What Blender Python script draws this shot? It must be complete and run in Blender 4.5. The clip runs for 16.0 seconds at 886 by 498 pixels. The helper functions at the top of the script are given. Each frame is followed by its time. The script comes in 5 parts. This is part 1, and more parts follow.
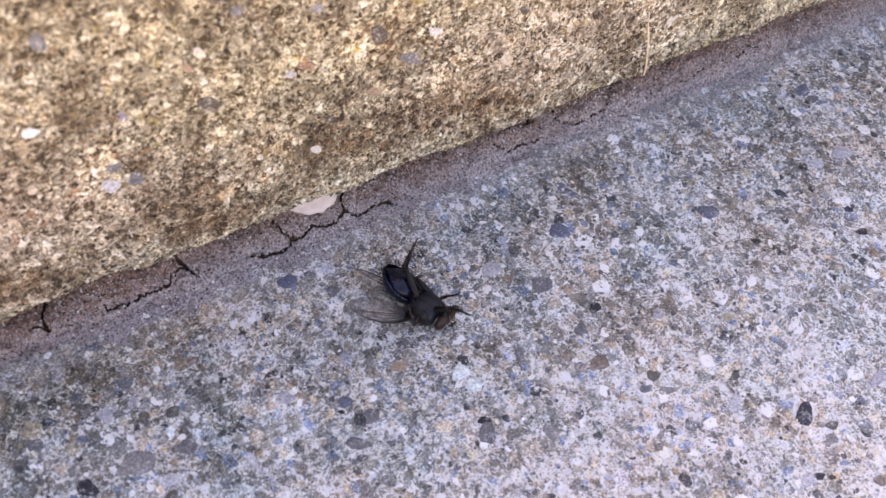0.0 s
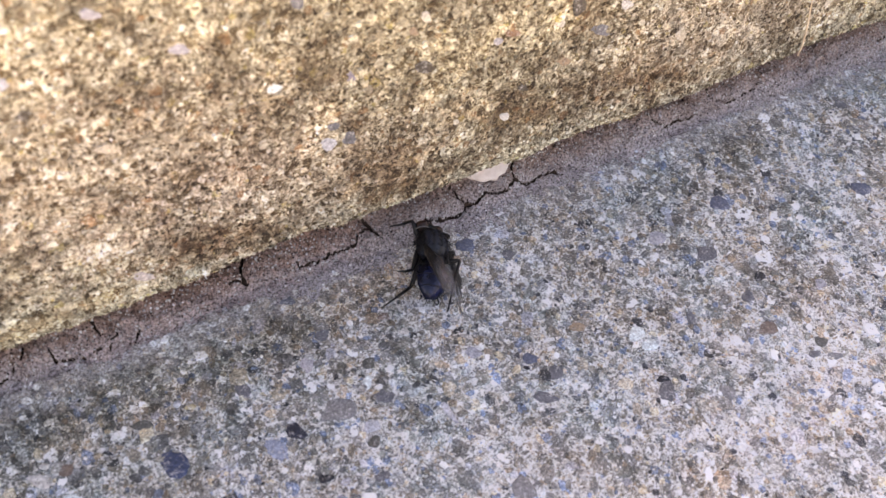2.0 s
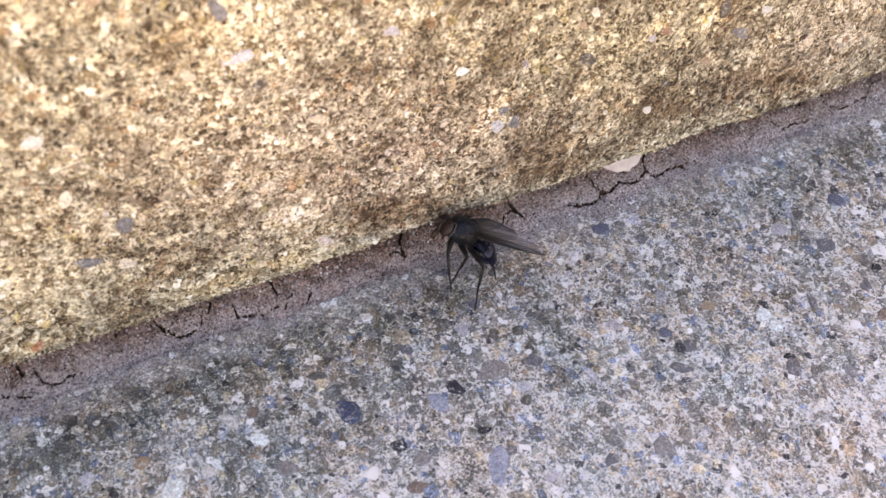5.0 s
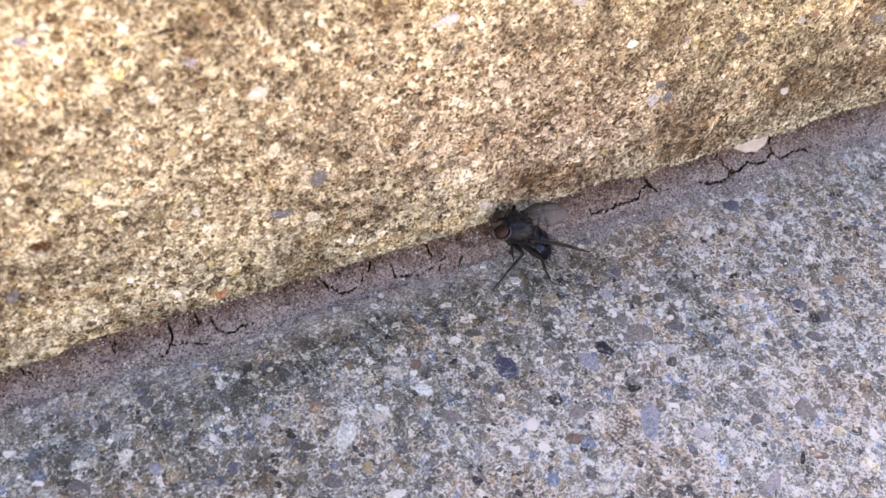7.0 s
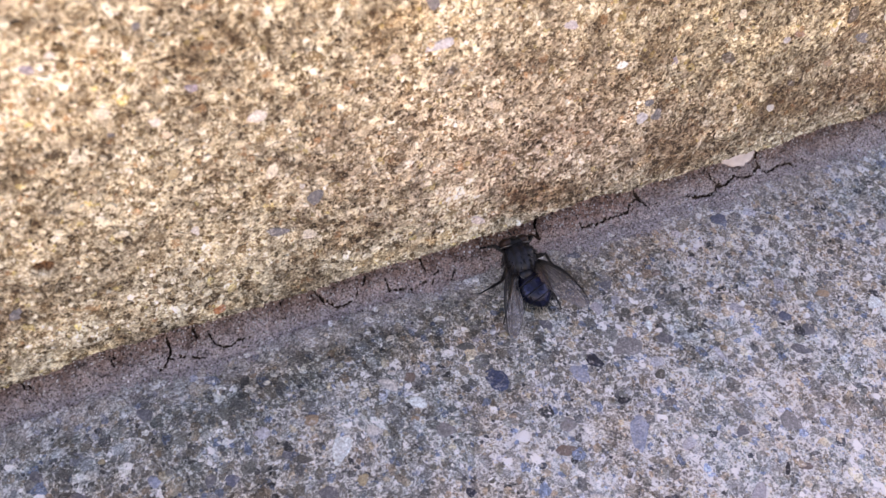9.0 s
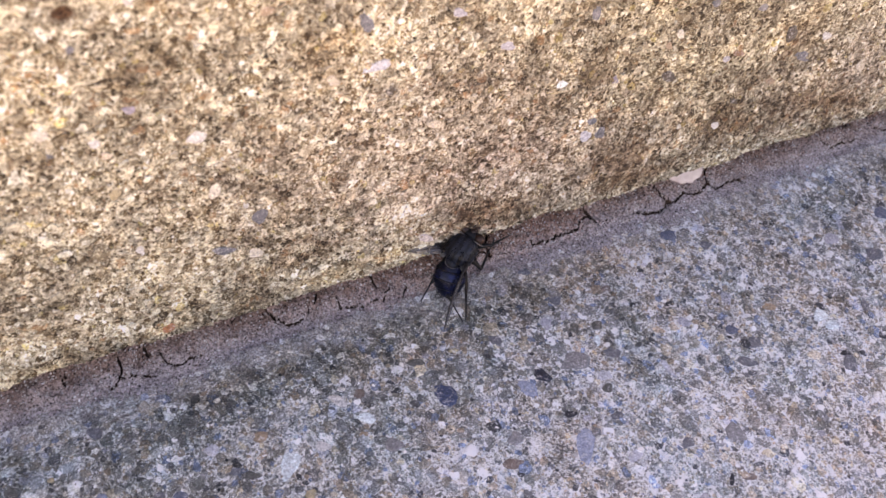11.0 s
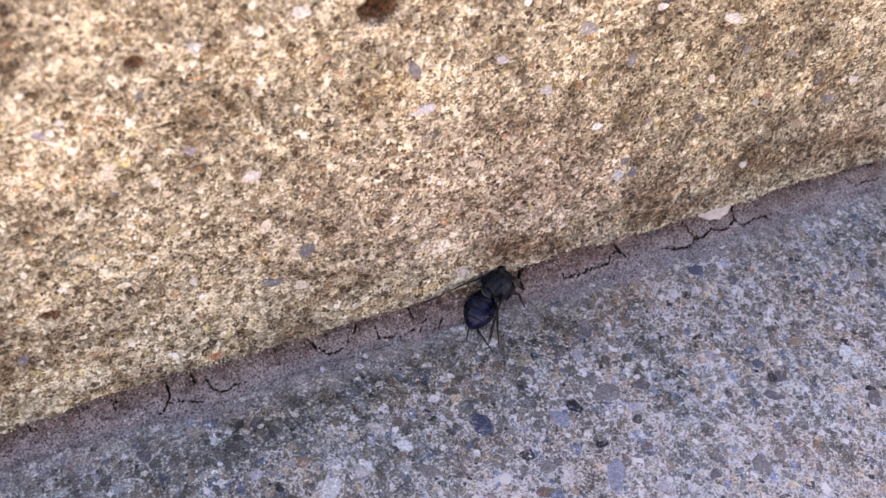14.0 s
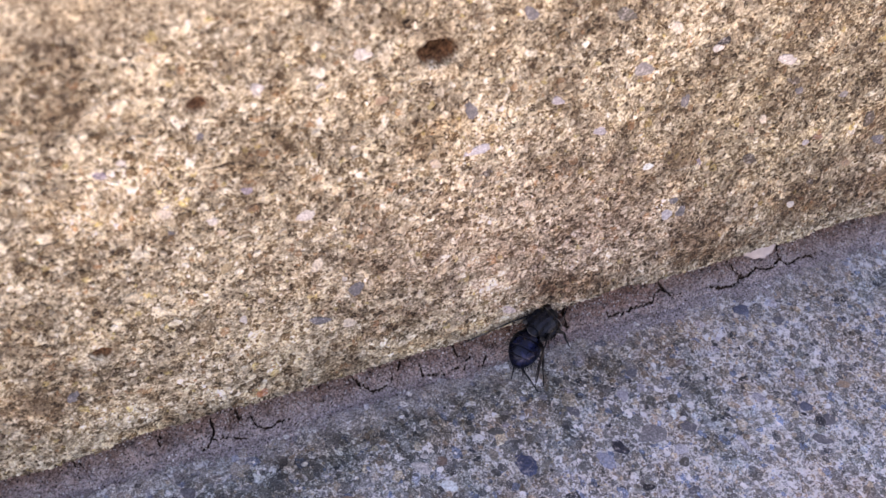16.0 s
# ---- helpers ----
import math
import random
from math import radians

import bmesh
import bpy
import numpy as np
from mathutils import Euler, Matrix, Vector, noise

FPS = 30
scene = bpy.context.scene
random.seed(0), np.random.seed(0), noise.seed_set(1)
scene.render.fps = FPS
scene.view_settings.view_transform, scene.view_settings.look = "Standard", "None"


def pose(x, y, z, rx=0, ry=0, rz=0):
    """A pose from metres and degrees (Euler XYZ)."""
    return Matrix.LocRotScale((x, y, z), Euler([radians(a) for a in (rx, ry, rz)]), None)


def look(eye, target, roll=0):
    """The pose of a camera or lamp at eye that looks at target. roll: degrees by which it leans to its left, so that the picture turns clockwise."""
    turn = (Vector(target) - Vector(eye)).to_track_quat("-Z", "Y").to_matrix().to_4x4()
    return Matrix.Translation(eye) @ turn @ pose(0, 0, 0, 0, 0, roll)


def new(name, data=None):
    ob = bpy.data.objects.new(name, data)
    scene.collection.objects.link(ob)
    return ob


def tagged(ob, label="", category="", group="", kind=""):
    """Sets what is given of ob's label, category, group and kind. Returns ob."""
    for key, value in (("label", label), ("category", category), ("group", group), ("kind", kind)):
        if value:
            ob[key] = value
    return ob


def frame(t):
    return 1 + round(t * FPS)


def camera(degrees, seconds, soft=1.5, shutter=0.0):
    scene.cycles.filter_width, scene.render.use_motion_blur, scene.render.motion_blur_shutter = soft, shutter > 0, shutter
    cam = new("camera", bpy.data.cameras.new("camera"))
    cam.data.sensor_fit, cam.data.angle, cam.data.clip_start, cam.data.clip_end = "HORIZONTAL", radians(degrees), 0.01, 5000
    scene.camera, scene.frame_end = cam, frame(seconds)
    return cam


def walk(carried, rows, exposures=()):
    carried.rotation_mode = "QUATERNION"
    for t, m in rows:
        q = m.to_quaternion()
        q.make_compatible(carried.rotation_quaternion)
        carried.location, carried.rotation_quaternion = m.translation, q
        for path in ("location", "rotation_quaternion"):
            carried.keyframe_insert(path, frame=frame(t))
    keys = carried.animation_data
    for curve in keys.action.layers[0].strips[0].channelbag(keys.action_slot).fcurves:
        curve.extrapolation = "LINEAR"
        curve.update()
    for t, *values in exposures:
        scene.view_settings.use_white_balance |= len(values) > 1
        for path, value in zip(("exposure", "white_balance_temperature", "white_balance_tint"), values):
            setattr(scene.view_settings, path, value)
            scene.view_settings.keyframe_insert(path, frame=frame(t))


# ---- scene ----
cam = camera(47.59, 16.0, soft=1.3)
cam.data.dof.use_dof, cam.data.dof.focus_distance, cam.data.dof.aperture_fstop = True, 0.172, 36.0
PATH = [
    (0.0, pose(-0.02053, -0.08999, 0.13332, 36.083, -4.998, -30.505)),
    (0.5, pose(-0.02456, -0.09077, 0.13048, 35.444, -5.206, -30.266)),
    (1.0, pose(-0.03481, -0.09000, 0.12941, 36.230, -4.805, -29.505)),
    (1.5, pose(-0.04373, -0.08646, 0.13210, 35.817, -4.838, -29.107)),
    (2.0, pose(-0.04655, -0.08518, 0.13290, 36.077, -4.720, -28.856)),
    (2.5, pose(-0.05417, -0.08782, 0.13495, 36.554, -4.095, -28.301)),
    (3.0, pose(-0.05961, -0.08853, 0.13682, 36.731, -3.961, -27.399)),
    (3.5, pose(-0.06452, -0.09014, 0.13798, 36.962, -4.086, -26.147)),
    (3.7, pose(-0.06666, -0.08845, 0.13929, 36.889, -4.051, -26.096)),
    (5.8, pose(-0.07450, -0.08990, 0.13720, 38.197, -4.402, -25.955)),
    (6.0, pose(-0.07723, -0.08892, 0.13755, 38.388, -4.374, -25.850)),
    (6.5, pose(-0.08363, -0.08692, 0.13742, 37.990, -4.884, -25.131)),
    (7.0, pose(-0.09576, -0.08927, 0.13792, 37.760, -4.709, -24.431)),
    (7.5, pose(-0.09770, -0.08919, 0.13754, 37.676, -4.873, -24.548)),
    (8.0, pose(-0.09778, -0.08973, 0.13953, 38.071, -4.909, -24.623)),
    (8.5, pose(-0.09597, -0.08690, 0.14225, 38.371, -5.254, -24.908)),
    (9.0, pose(-0.09688, -0.08842, 0.14201, 37.683, -5.275, -24.879)),
    (9.5, pose(-0.09567, -0.08782, 0.14296, 38.293, -4.991, -25.190)),
    (10.0, pose(-0.09225, -0.08768, 0.14368, 38.637, -5.178, -25.576)),
    (10.2, pose(-0.09144, -0.08912, 0.14288, 38.676, -5.368, -25.829)),
    (12.3, pose(-0.09226, -0.09597, 0.14720, 39.783, -5.008, -24.959)),
    (12.5, pose(-0.09348, -0.09660, 0.14675, 39.807, -4.931, -24.894)),
    (13.0, pose(-0.09570, -0.09607, 0.14759, 39.929, -4.495, -24.853)),
    (13.5, pose(-0.09680, -0.09396, 0.14872, 39.941, -5.042, -24.648)),
    (14.0, pose(-0.09610, -0.09389, 0.15004, 40.138, -5.005, -24.480)),
    (14.5, pose(-0.09606, -0.09289, 0.15007, 40.624, -4.666, -24.599)),
    (15.0, pose(-0.09813, -0.09190, 0.15009, 40.758, -4.653, -24.276)),
    (15.5, pose(-0.09965, -0.09148, 0.14917, 41.389, -4.627, -23.881)),
    (16.0, pose(-0.10004, -0.08943, 0.15042, 41.403, -4.761, -23.406)),
]
walk(cam, PATH, [(0.0, 2.52, 8650, 33), (2.0, 2.51, 9500, 28), (3.5, 2.54, 9600, 28), (7.5, 2.57, 9250, 31), (9.0, 2.38, 8950, 34), (12.5, 2.33, 8700, 35), (16.0, 2.11, 8150, 37)])

# ---- world, sun, exposure ----
SUN_EL, SUN_AZ = 53.0, 18.0
world = bpy.data.worlds.new("sky")
scene.world = world
world.use_nodes = True
wn = world.node_tree.nodes
sky = wn.new("ShaderNodeTexSky")
sky.sky_type = "NISHITA"
sky.sun_disc = False
sky.sun_elevation = radians(SUN_EL)
sky.sun_rotation = radians(SUN_AZ)
world.node_tree.links.new(sky.outputs[0], wn["Background"].inputs[0])
wn["Background"].inputs[1].default_value = 0.10
sun_data = bpy.data.lights.new("sun", "SUN")
sun_data.energy, sun_data.angle, sun_data.color = 5.0, radians(0.6), (1.0, 0.88, 0.72)
sun = new("sun", sun_data)
_az, _el = radians(SUN_AZ), radians(SUN_EL)
sun.matrix_world = look((math.sin(_az) * math.cos(_el) * 3, math.cos(_az) * math.cos(_el) * 3, math.sin(_el) * 3), (0, 0, 0))

# ---- materials ----
MM = 0.001


def material(name, roughness=0.8, metallic=0.0, specular=0.4):
    m = bpy.data.materials.new(name)
    m.use_nodes = True
    b = m.node_tree.nodes["Principled BSDF"]
    b.inputs["Roughness"].default_value = roughness
    b.inputs["Metallic"].default_value = metallic
    b.inputs["Specular IOR Level"].default_value = specular
    return m, m.node_tree.nodes, m.node_tree.links, b


def coords(n, l, scale):
    """World-sized coordinates in millimetres times scale."""
    g = n.new("ShaderNodeNewGeometry")
    v = n.new("ShaderNodeVectorMath")
    v.operation = "SCALE"
    v.inputs["Scale"].default_value = 1000.0 * scale
    l.new(g.outputs["Position"], v.inputs[0])
    return v.outputs[0]


def ramp(n, l, fac, stops, constant=False):
    r = n.new("ShaderNodeValToRGB")
    r.color_ramp.interpolation = "CONSTANT" if constant else "LINEAR"
    e = r.color_ramp.elements
    while len(e) < len(stops):
        e.new(0.5)
    for el, (p, c) in zip(e, stops):
        el.position, el.color = p, (*c, 1)
    l.new(fac, r.inputs[0])
    return r.outputs[0]


def noise_tex(n, l, vec, scale, detail=3.0, rough=0.55):
    t = n.new("ShaderNodeTexNoise")
    t.inputs["Scale"].default_value = scale
    t.inputs["Detail"].default_value = detail
    t.inputs["Roughness"].default_value = rough
    l.new(vec, t.inputs["Vector"])
    return t.outputs["Fac"]


def mix(n, l, fac, a, b, mode="MIX"):
    x = n.new("ShaderNodeMix")
    x.data_type, x.blend_type = "RGBA", mode
    for sock, v in ((x.inputs["Factor"], fac), (x.inputs["A"], a), (x.inputs["B"], b)):
        if hasattr(v, "is_output"):
            l.new(v, sock)
        elif isinstance(v, tuple):
            sock.default_value = (*v, 1)
        else:
            sock.default_value = v
    return x.outputs["Result"]


def bump(n, l, b, height, strength, mm):
    x = n.new("ShaderNodeBump")
    x.inputs["Strength"].default_value = strength
    x.inputs["Distance"].default_value = mm * MM
    l.new(height, x.inputs["Height"])
    l.new(x.outputs[0], b.inputs["Normal"])


def patches(n, l, col, low, high, gritty):
    """Blotches of weathering, some millimetres to some centimetres wide."""
    v = coords(n, l, 1.0)
    a = ramp(n, l, noise_tex(n, l, v, 0.30, 5, 0.7), [(0.34, low), (0.50, (1, 1, 1)), (0.66, high)])
    b = ramp(n, l, noise_tex(n, l, v, 0.07, 4, 0.65), [(0.30, low), (0.50, (1, 1, 1)), (0.72, high)])
    mid = tuple(0.40 + 0.55 * c for c in low)
    c = ramp(n, l, noise_tex(n, l, v, 0.85, 6, 0.85), [(0.40, mid), (0.50, (1, 1, 1)), (0.60, (1.32, 1.31, 1.29))])
    grit = ramp(n, l, noise_tex(n, l, v, 2.9, 3, 0.7), [(0.36, (1 - 0.40 * gritty,) * 3), (0.50, (1, 1, 1)), (0.64, (1 + 0.46 * gritty,) * 3)])
    for layer in (a, b, c, grit):
        col = mix(n, l, 1.0, col, layer, "MULTIPLY")
    return col


def blotches(n, l, col, spots, tone, flat=False, ragged=2.2, fade=0.8):
    """Ragged patches of tone at given places of the step's face (x, z) or of the paving (x, y), with half sizes in mm.
    """
    v = coords(n, l, 1.0)
    rag = noise_tex(n, l, v, 0.35, 5, 0.75)
    for x, z, w, h in spots:
        sub = n.new("ShaderNodeVectorMath")
        sub.operation = "SUBTRACT"
        sub.inputs[1].default_value = (x, z, 0) if flat else (x, 0, z)
        l.new(v, sub.inputs[0])
        mul = n.new("ShaderNodeVectorMath")
        mul.operation = "MULTIPLY"
        mul.inputs[1].default_value = (1 / w, 1 / h, 0) if flat else (1 / w, 0, 1 / h)
        l.new(sub.outputs[0], mul.inputs[0])
        far = n.new("ShaderNodeVectorMath")
        far.operation = "LENGTH"
        l.new(mul.outputs[0], far.inputs[0])
        add = n.new("ShaderNodeMath")
        add.operation = "MULTIPLY_ADD"
        add.inputs[1].default_value = ragged
        l.new(rag, add.inputs[0])
        l.new(far.outputs["Value"], add.inputs[2])
        f = n.new("ShaderNodeMapRange")
        f.inputs["From Min"].default_value, f.inputs["From Max"].default_value = 0.8 - fade / 2 + ragged / 2, 0.8 + fade / 2 + ragged / 2
        f.inputs["To Min"].default_value, f.inputs["To Max"].default_value = 1.0, 0.0
        l.new(add.outputs[0], f.inputs["Value"])
        col = mix(n, l, f.outputs[0], col, tone, "MULTIPLY")
    return col


MOSS = [(3, 17, 9, 5), (28, 18, 10, 5), (48, 18, 12, 5), (8, 12, 9, 3), (56, 14, 9, 4), (-22, 14, 10, 4), (-112, 23, 9, 6), (-60, 18, 8, 3), (-28, 17, 6, 4), (34, 38, 5, 5)]
# brown insides of the pits, with their shade put into the colour
HOLES = [(-53.3, 70.9, 3.5, 2.6), (-102.4, 31.0, 2.0, 1.6)]
# one wide, slightly darker patch of the step's face
DARKER_FACE = [(12, 42, 36, 27)]
# faint pink of the lens's colour shading, put into the step's colour
BLUSH = [(-14, 20, 34, 14), (-38, 34, 34, 18), (66, 22, 36, 14)]
# crumbly lip edge catching light, its brightness put into the colour as warm spots
LIT_LIP = [(-100, 10.5, 6, 1.5), (-80, 11, 5, 1.3), (-53, 11.5, 8, 2.2), (-43, 12, 4, 2)]
BARE = [(-40, 23, 5, 8), (-51, 55, 9, 6), (-46, 60, 6, 4), (-96, 17, 12, 5), (-97, 57, 9, 8), (15, 24, 5, 5), (-53, 68, 4, 2)]


# stronger light to the right and away from the step, put into the paving's colour
BRIGHTER = [(-12, -38, 30, 15), (92, -58, 60, 34), (-2, -62, 34, 20), (58, -74, 44, 24), (44, -50, 26, 14)]
SILTY = [(-32, -8, 26, 8), (-4, -6, 16, 5), (-70, -6, 12, 4)]
# darker patches along the joint; weaker light on the left is put into them
DIMMER = [(-60, -9, 26, 7), (-95, -12, 18, 8), (-20, -8, 16, 5), (60, -10, 34, 6), (-46, -20, 12, 6), (-84, -22, 34, 20), (-70, -8, 40, 7), (-40, -7, 22, 5)]


def dusted(n, l, col):
    """Brown silt washed out of the joint over the paving, in ragged tongues, with brighter and dimmer patches and faint
    broom furrows.
    """
    hue = ramp(n, l, noise_tex(n, l, coords(n, l, 1.0), 0.045, 4, 0.7), [(0.36, (0.90, 1.0, 1.04)), (0.5, (1, 1, 1)), (0.64, (1.10, 1.0, 0.92))])
    hue_small = ramp(n, l, noise_tex(n, l, coords(n, l, 1.0), 0.22, 4, 0.7), [(0.36, (0.95, 1.0, 1.03)), (0.5, (1, 1, 1)), (0.64, (1.05, 1.0, 0.95))])
    col = mix(n, l, 1.0, mix(n, l, 1.0, col, hue, "MULTIPLY"), hue_small, "MULTIPLY")
    v = n.new("ShaderNodeVectorMath")
    v.operation = "MULTIPLY"
    v.inputs[1].default_value = (1.0, 0.07, 1.0)
    l.new(coords(n, l, 1.0), v.inputs[0])
    broom = ramp(n, l, noise_tex(n, l, v.outputs[0], 0.26, 3, 0.6), [(0.36, (0.80, 0.80, 0.80)), (0.5, (1, 1, 1)), (0.62, (1.26, 1.26, 1.27))])
    col = mix(n, l, 1.0, col, broom, "MULTIPLY")
    col = blotches(n, l, col, BRIGHTER, (1.30, 1.29, 1.30), True)
    col = blotches(n, l, col, DIMMER, (0.80, 0.82, 0.82), True)
    col = blotches(n, l, col, SILTY, (0.98, 0.86, 0.76), True)
    g = n.new("ShaderNodeNewGeometry")
    xyz = n.new("ShaderNodeSeparateXYZ")
    l.new(g.outputs["Position"], xyz.inputs[0])
    wave = noise_tex(n, l, coords(n, l, 1.0), 0.26, 6, 0.8)
    a = n.new("ShaderNodeMath")
    a.operation = "MULTIPLY_ADD"
    a.inputs[1].default_value = 1000.0
    l.new(xyz.outputs["Y"], a.inputs[0])
    m = n.new("ShaderNodeMath")
    m.operation = "MULTIPLY"
    m.inputs[1].default_value = 22.0
    l.new(wave, m.inputs[0])
    l.new(m.outputs[0], a.inputs[2])
    f = n.new("ShaderNodeMapRange")
    f.inputs["From Min"].default_value, f.inputs["From Max"].default_value = 3.5, 12.0
    f.inputs["To Min"].default_value, f.inputs["To Max"].default_value = 0.0, 0.8
    l.new(a.outputs[0], f.inputs["Value"])
    v = coords(n, l, 1.0)
    silt = ramp(n, l, noise_tex(n, l, v, 2.6, 5, 0.8), [(0.38, (0.085, 0.062, 0.056)), (0.5, (0.31, 0.262, 0.25)), (0.62, (0.60, 0.55, 0.53))])
    return mix(n, l, 1.0, mix(n, l, f.outputs[0], col, silt), (1.49, 1.52, 1.45), "MULTIPLY")


def concrete(name, cement_dark, cement_mid, cement_light, sand, stain):
    """Worn cement paste with sand grains down to a quarter of a millimetre."""
    m, n, l, b = material(name, 0.85)
    v = coords(n, l, 1.0)
    fine = noise_tex(n, l, v, 1.7, 6, 0.8)
    paste = ramp(n, l, fine, [(0.36, cement_dark), (0.5, cement_mid), (0.63, cement_light)])
    cell = n.new("ShaderNodeTexVoronoi")
    cell.inputs["Scale"].default_value = 1.9
    l.new(v, cell.inputs["Vector"])
    sep = n.new("ShaderNodeSeparateColor")
    l.new(cell.outputs["Color"], sep.inputs[0])
    tone = ramp(n, l, sep.outputs[0], sand, True)
    shape = ramp(n, l, cell.outputs["Distance"], [(0.28, (1, 1, 1)), (0.40, (0, 0, 0))])
    pick = ramp(n, l, sep.outputs[1], [(0.0, (0, 0, 0)), (0.22 if name.startswith("ground") else 0.42, (1, 1, 1))], True)
    mask = mix(n, l, 1.0, shape, pick, "MULTIPLY")
    col = mix(n, l, mask, paste, tone)
    col = patches(n, l, col, *stain, 1.0 if name.startswith("ground") else 0.35)
    if name.startswith("ground"):
        col = dusted(n, l, col)
    else:
        col = blotches(n, l, col, MOSS, (0.62, 0.53, 0.46), False, 5.0)
        col = blotches(n, l, col, BARE, (1.48, 1.46, 1.42))
        col = blotches(n, l, col, HOLES, (0.30, 0.17, 0.11), False, 0.6, 0.15)
        # a smaller pit, its brown inside and shade likewise put into the colour
        col = blotches(n, l, col, [(-84.4, 70.2, 1.7, 1.3)], (0.24, 0.14, 0.10), False, 0.6, 0.4)
        col = blotches(n, l, col, DARKER_FACE, (0.84, 0.82, 0.78))
        col = blotches(n, l, col, BLUSH, (1.035, 0.985, 1.02))
        col = blotches(n, l, col, LIT_LIP, (1.22, 1.12, 0.98), False, 1.6)
        col = mix(n, l, 1.0, col, (1.025, 1.105, 1.06), "MULTIPLY")
    col = mix(n, l, 1.0, col, (0.88, 0.87, 0.86), "DARKEN")
    l.new(col, b.inputs["Base Color"])
    bump(n, l, b, fine, 0.9, 0.45)
    return m


def grain_material(name, stops, paste, stain, islands=True, rough=0.7):
    """Each grain or stone takes one tone of the palette, mottled and partly filmed over with cement paste."""
    m, n, l, b = material(name, rough)
    src = n.new("ShaderNodeNewGeometry").outputs["Random Per Island"] if islands else n.new("ShaderNodeObjectInfo").outputs["Random"]
    tone = ramp(n, l, src, stops, True)
    v = coords(n, l, 1.0)
    mott = ramp(n, l, noise_tex(n, l, v, 2.6, 6, 0.8), [(0.33, (0.40, 0.39, 0.38)), (0.67, (1.42, 1.42, 1.42))])
    tone = mix(n, l, 1.0, tone, mott, "MULTIPLY")
    low = 0.575 if name.startswith("ground") else 0.53
    film = ramp(n, l, noise_tex(n, l, v, 1.9, 6, 0.8), [(low, (0, 0, 0)), (low + 0.06, (0.9, 0.9, 0.9))])
    col = patches(n, l, mix(n, l, film, tone, paste), *stain, 1.0 if name.startswith("ground") else 0.35)
    if name.startswith("ground"):
        col = dusted(n, l, col)
    else:
        col = blotches(n, l, col, MOSS, (0.62, 0.53, 0.46), False, 5.0)
        col = blotches(n, l, col, BARE, (1.48, 1.46, 1.42))
        col = blotches(n, l, col, HOLES, (0.30, 0.17, 0.11), False, 0.6, 0.15)
        # the smaller pit's brown inside and shade, in the grains' colour too
        col = blotches(n, l, col, [(-84.4, 70.2, 1.7, 1.3)], (0.24, 0.14, 0.10), False, 0.6, 0.4)
        col = blotches(n, l, col, DARKER_FACE, (0.84, 0.82, 0.78))
        col = blotches(n, l, col, BLUSH, (1.035, 0.985, 1.02))
        col = blotches(n, l, col, LIT_LIP, (1.22, 1.12, 0.98), False, 1.6)
        col = mix(n, l, 1.0, col, (1.025, 1.105, 1.06), "MULTIPLY")
    col = mix(n, l, 1.0, col, (0.88, 0.87, 0.86), "DARKEN")
    l.new(col, b.inputs["Base Color"])
    bump(n, l, b, noise_tex(n, l, v, 4.0, 4, 0.7), 0.9, 0.16)
    return m


def stone_material(name, tone, rough=0.5):
    m, n, l, b = material("stone_" + name, rough)
    v = coords(n, l, 1.0)
    d = tuple(c * 0.6 for c in tone)
    p = tuple(min(1, c * 1.35 + 0.015) for c in tone)
    col = ramp(n, l, noise_tex(n, l, v, 1.5, 5, 0.7), [(0.3, d), (0.52, tone), (0.72, p)])
    film = ramp(n, l, noise_tex(n, l, v, 1.1, 6, 0.8), [(0.53, (0, 0, 0)), (0.65, (0.75, 0.75, 0.75))])
    grit = ramp(n, l, noise_tex(n, l, v, 2.9, 4, 0.75), [(0.36, (0.68, 0.68, 0.68)), (0.5, (1, 1, 1)), (0.64, (1.36, 1.36, 1.36))])
    l.new(mix(n, l, 1.0, mix(n, l, film, col, (0.58, 0.56, 0.54)), grit, "MULTIPLY"), b.inputs["Base Color"])
    bump(n, l, b, noise_tex(n, l, v, 4.0, 3), 0.5, 0.1)
    return m


GROUND_STAIN = ((0.60, 0.58, 0.56), (1.30, 1.32, 1.36))
STEP_STAIN = ((0.49, 0.42, 0.36), (1.44, 1.40, 1.33))
GROUND_SAND = [(0.0, (0.11, 0.104, 0.104)), (0.12, (0.20, 0.185, 0.175)), (0.30, (0.31, 0.29, 0.275)), (0.48, (0.42, 0.41, 0.42)),
               (0.62, (0.80, 0.79, 0.78)), (0.76, (0.35, 0.295, 0.235)), (0.90, (0.28, 0.31, 0.38)), (0.95, (0.42, 0.36, 0.28))]
STEP_SAND = [(0.0, (0.115, 0.075, 0.042)), (0.22, (0.20, 0.145, 0.09)), (0.40, (0.33, 0.265, 0.19)), (0.58, (0.55, 0.46, 0.34)),
             (0.76, (0.76, 0.68, 0.55)), (0.90, (0.40, 0.27, 0.17)), (0.95, (0.32, 0.26, 0.21))]
ground_concrete = concrete("ground_concrete", (0.11, 0.105, 0.10), (0.37, 0.36, 0.352), (1.0, 0.99, 0.97), GROUND_SAND, GROUND_STAIN)
step_concrete = concrete("step_concrete", (0.095, 0.070, 0.050), (0.43, 0.355, 0.27), (0.74, 0.665, 0.555), STEP_SAND, STEP_STAIN)
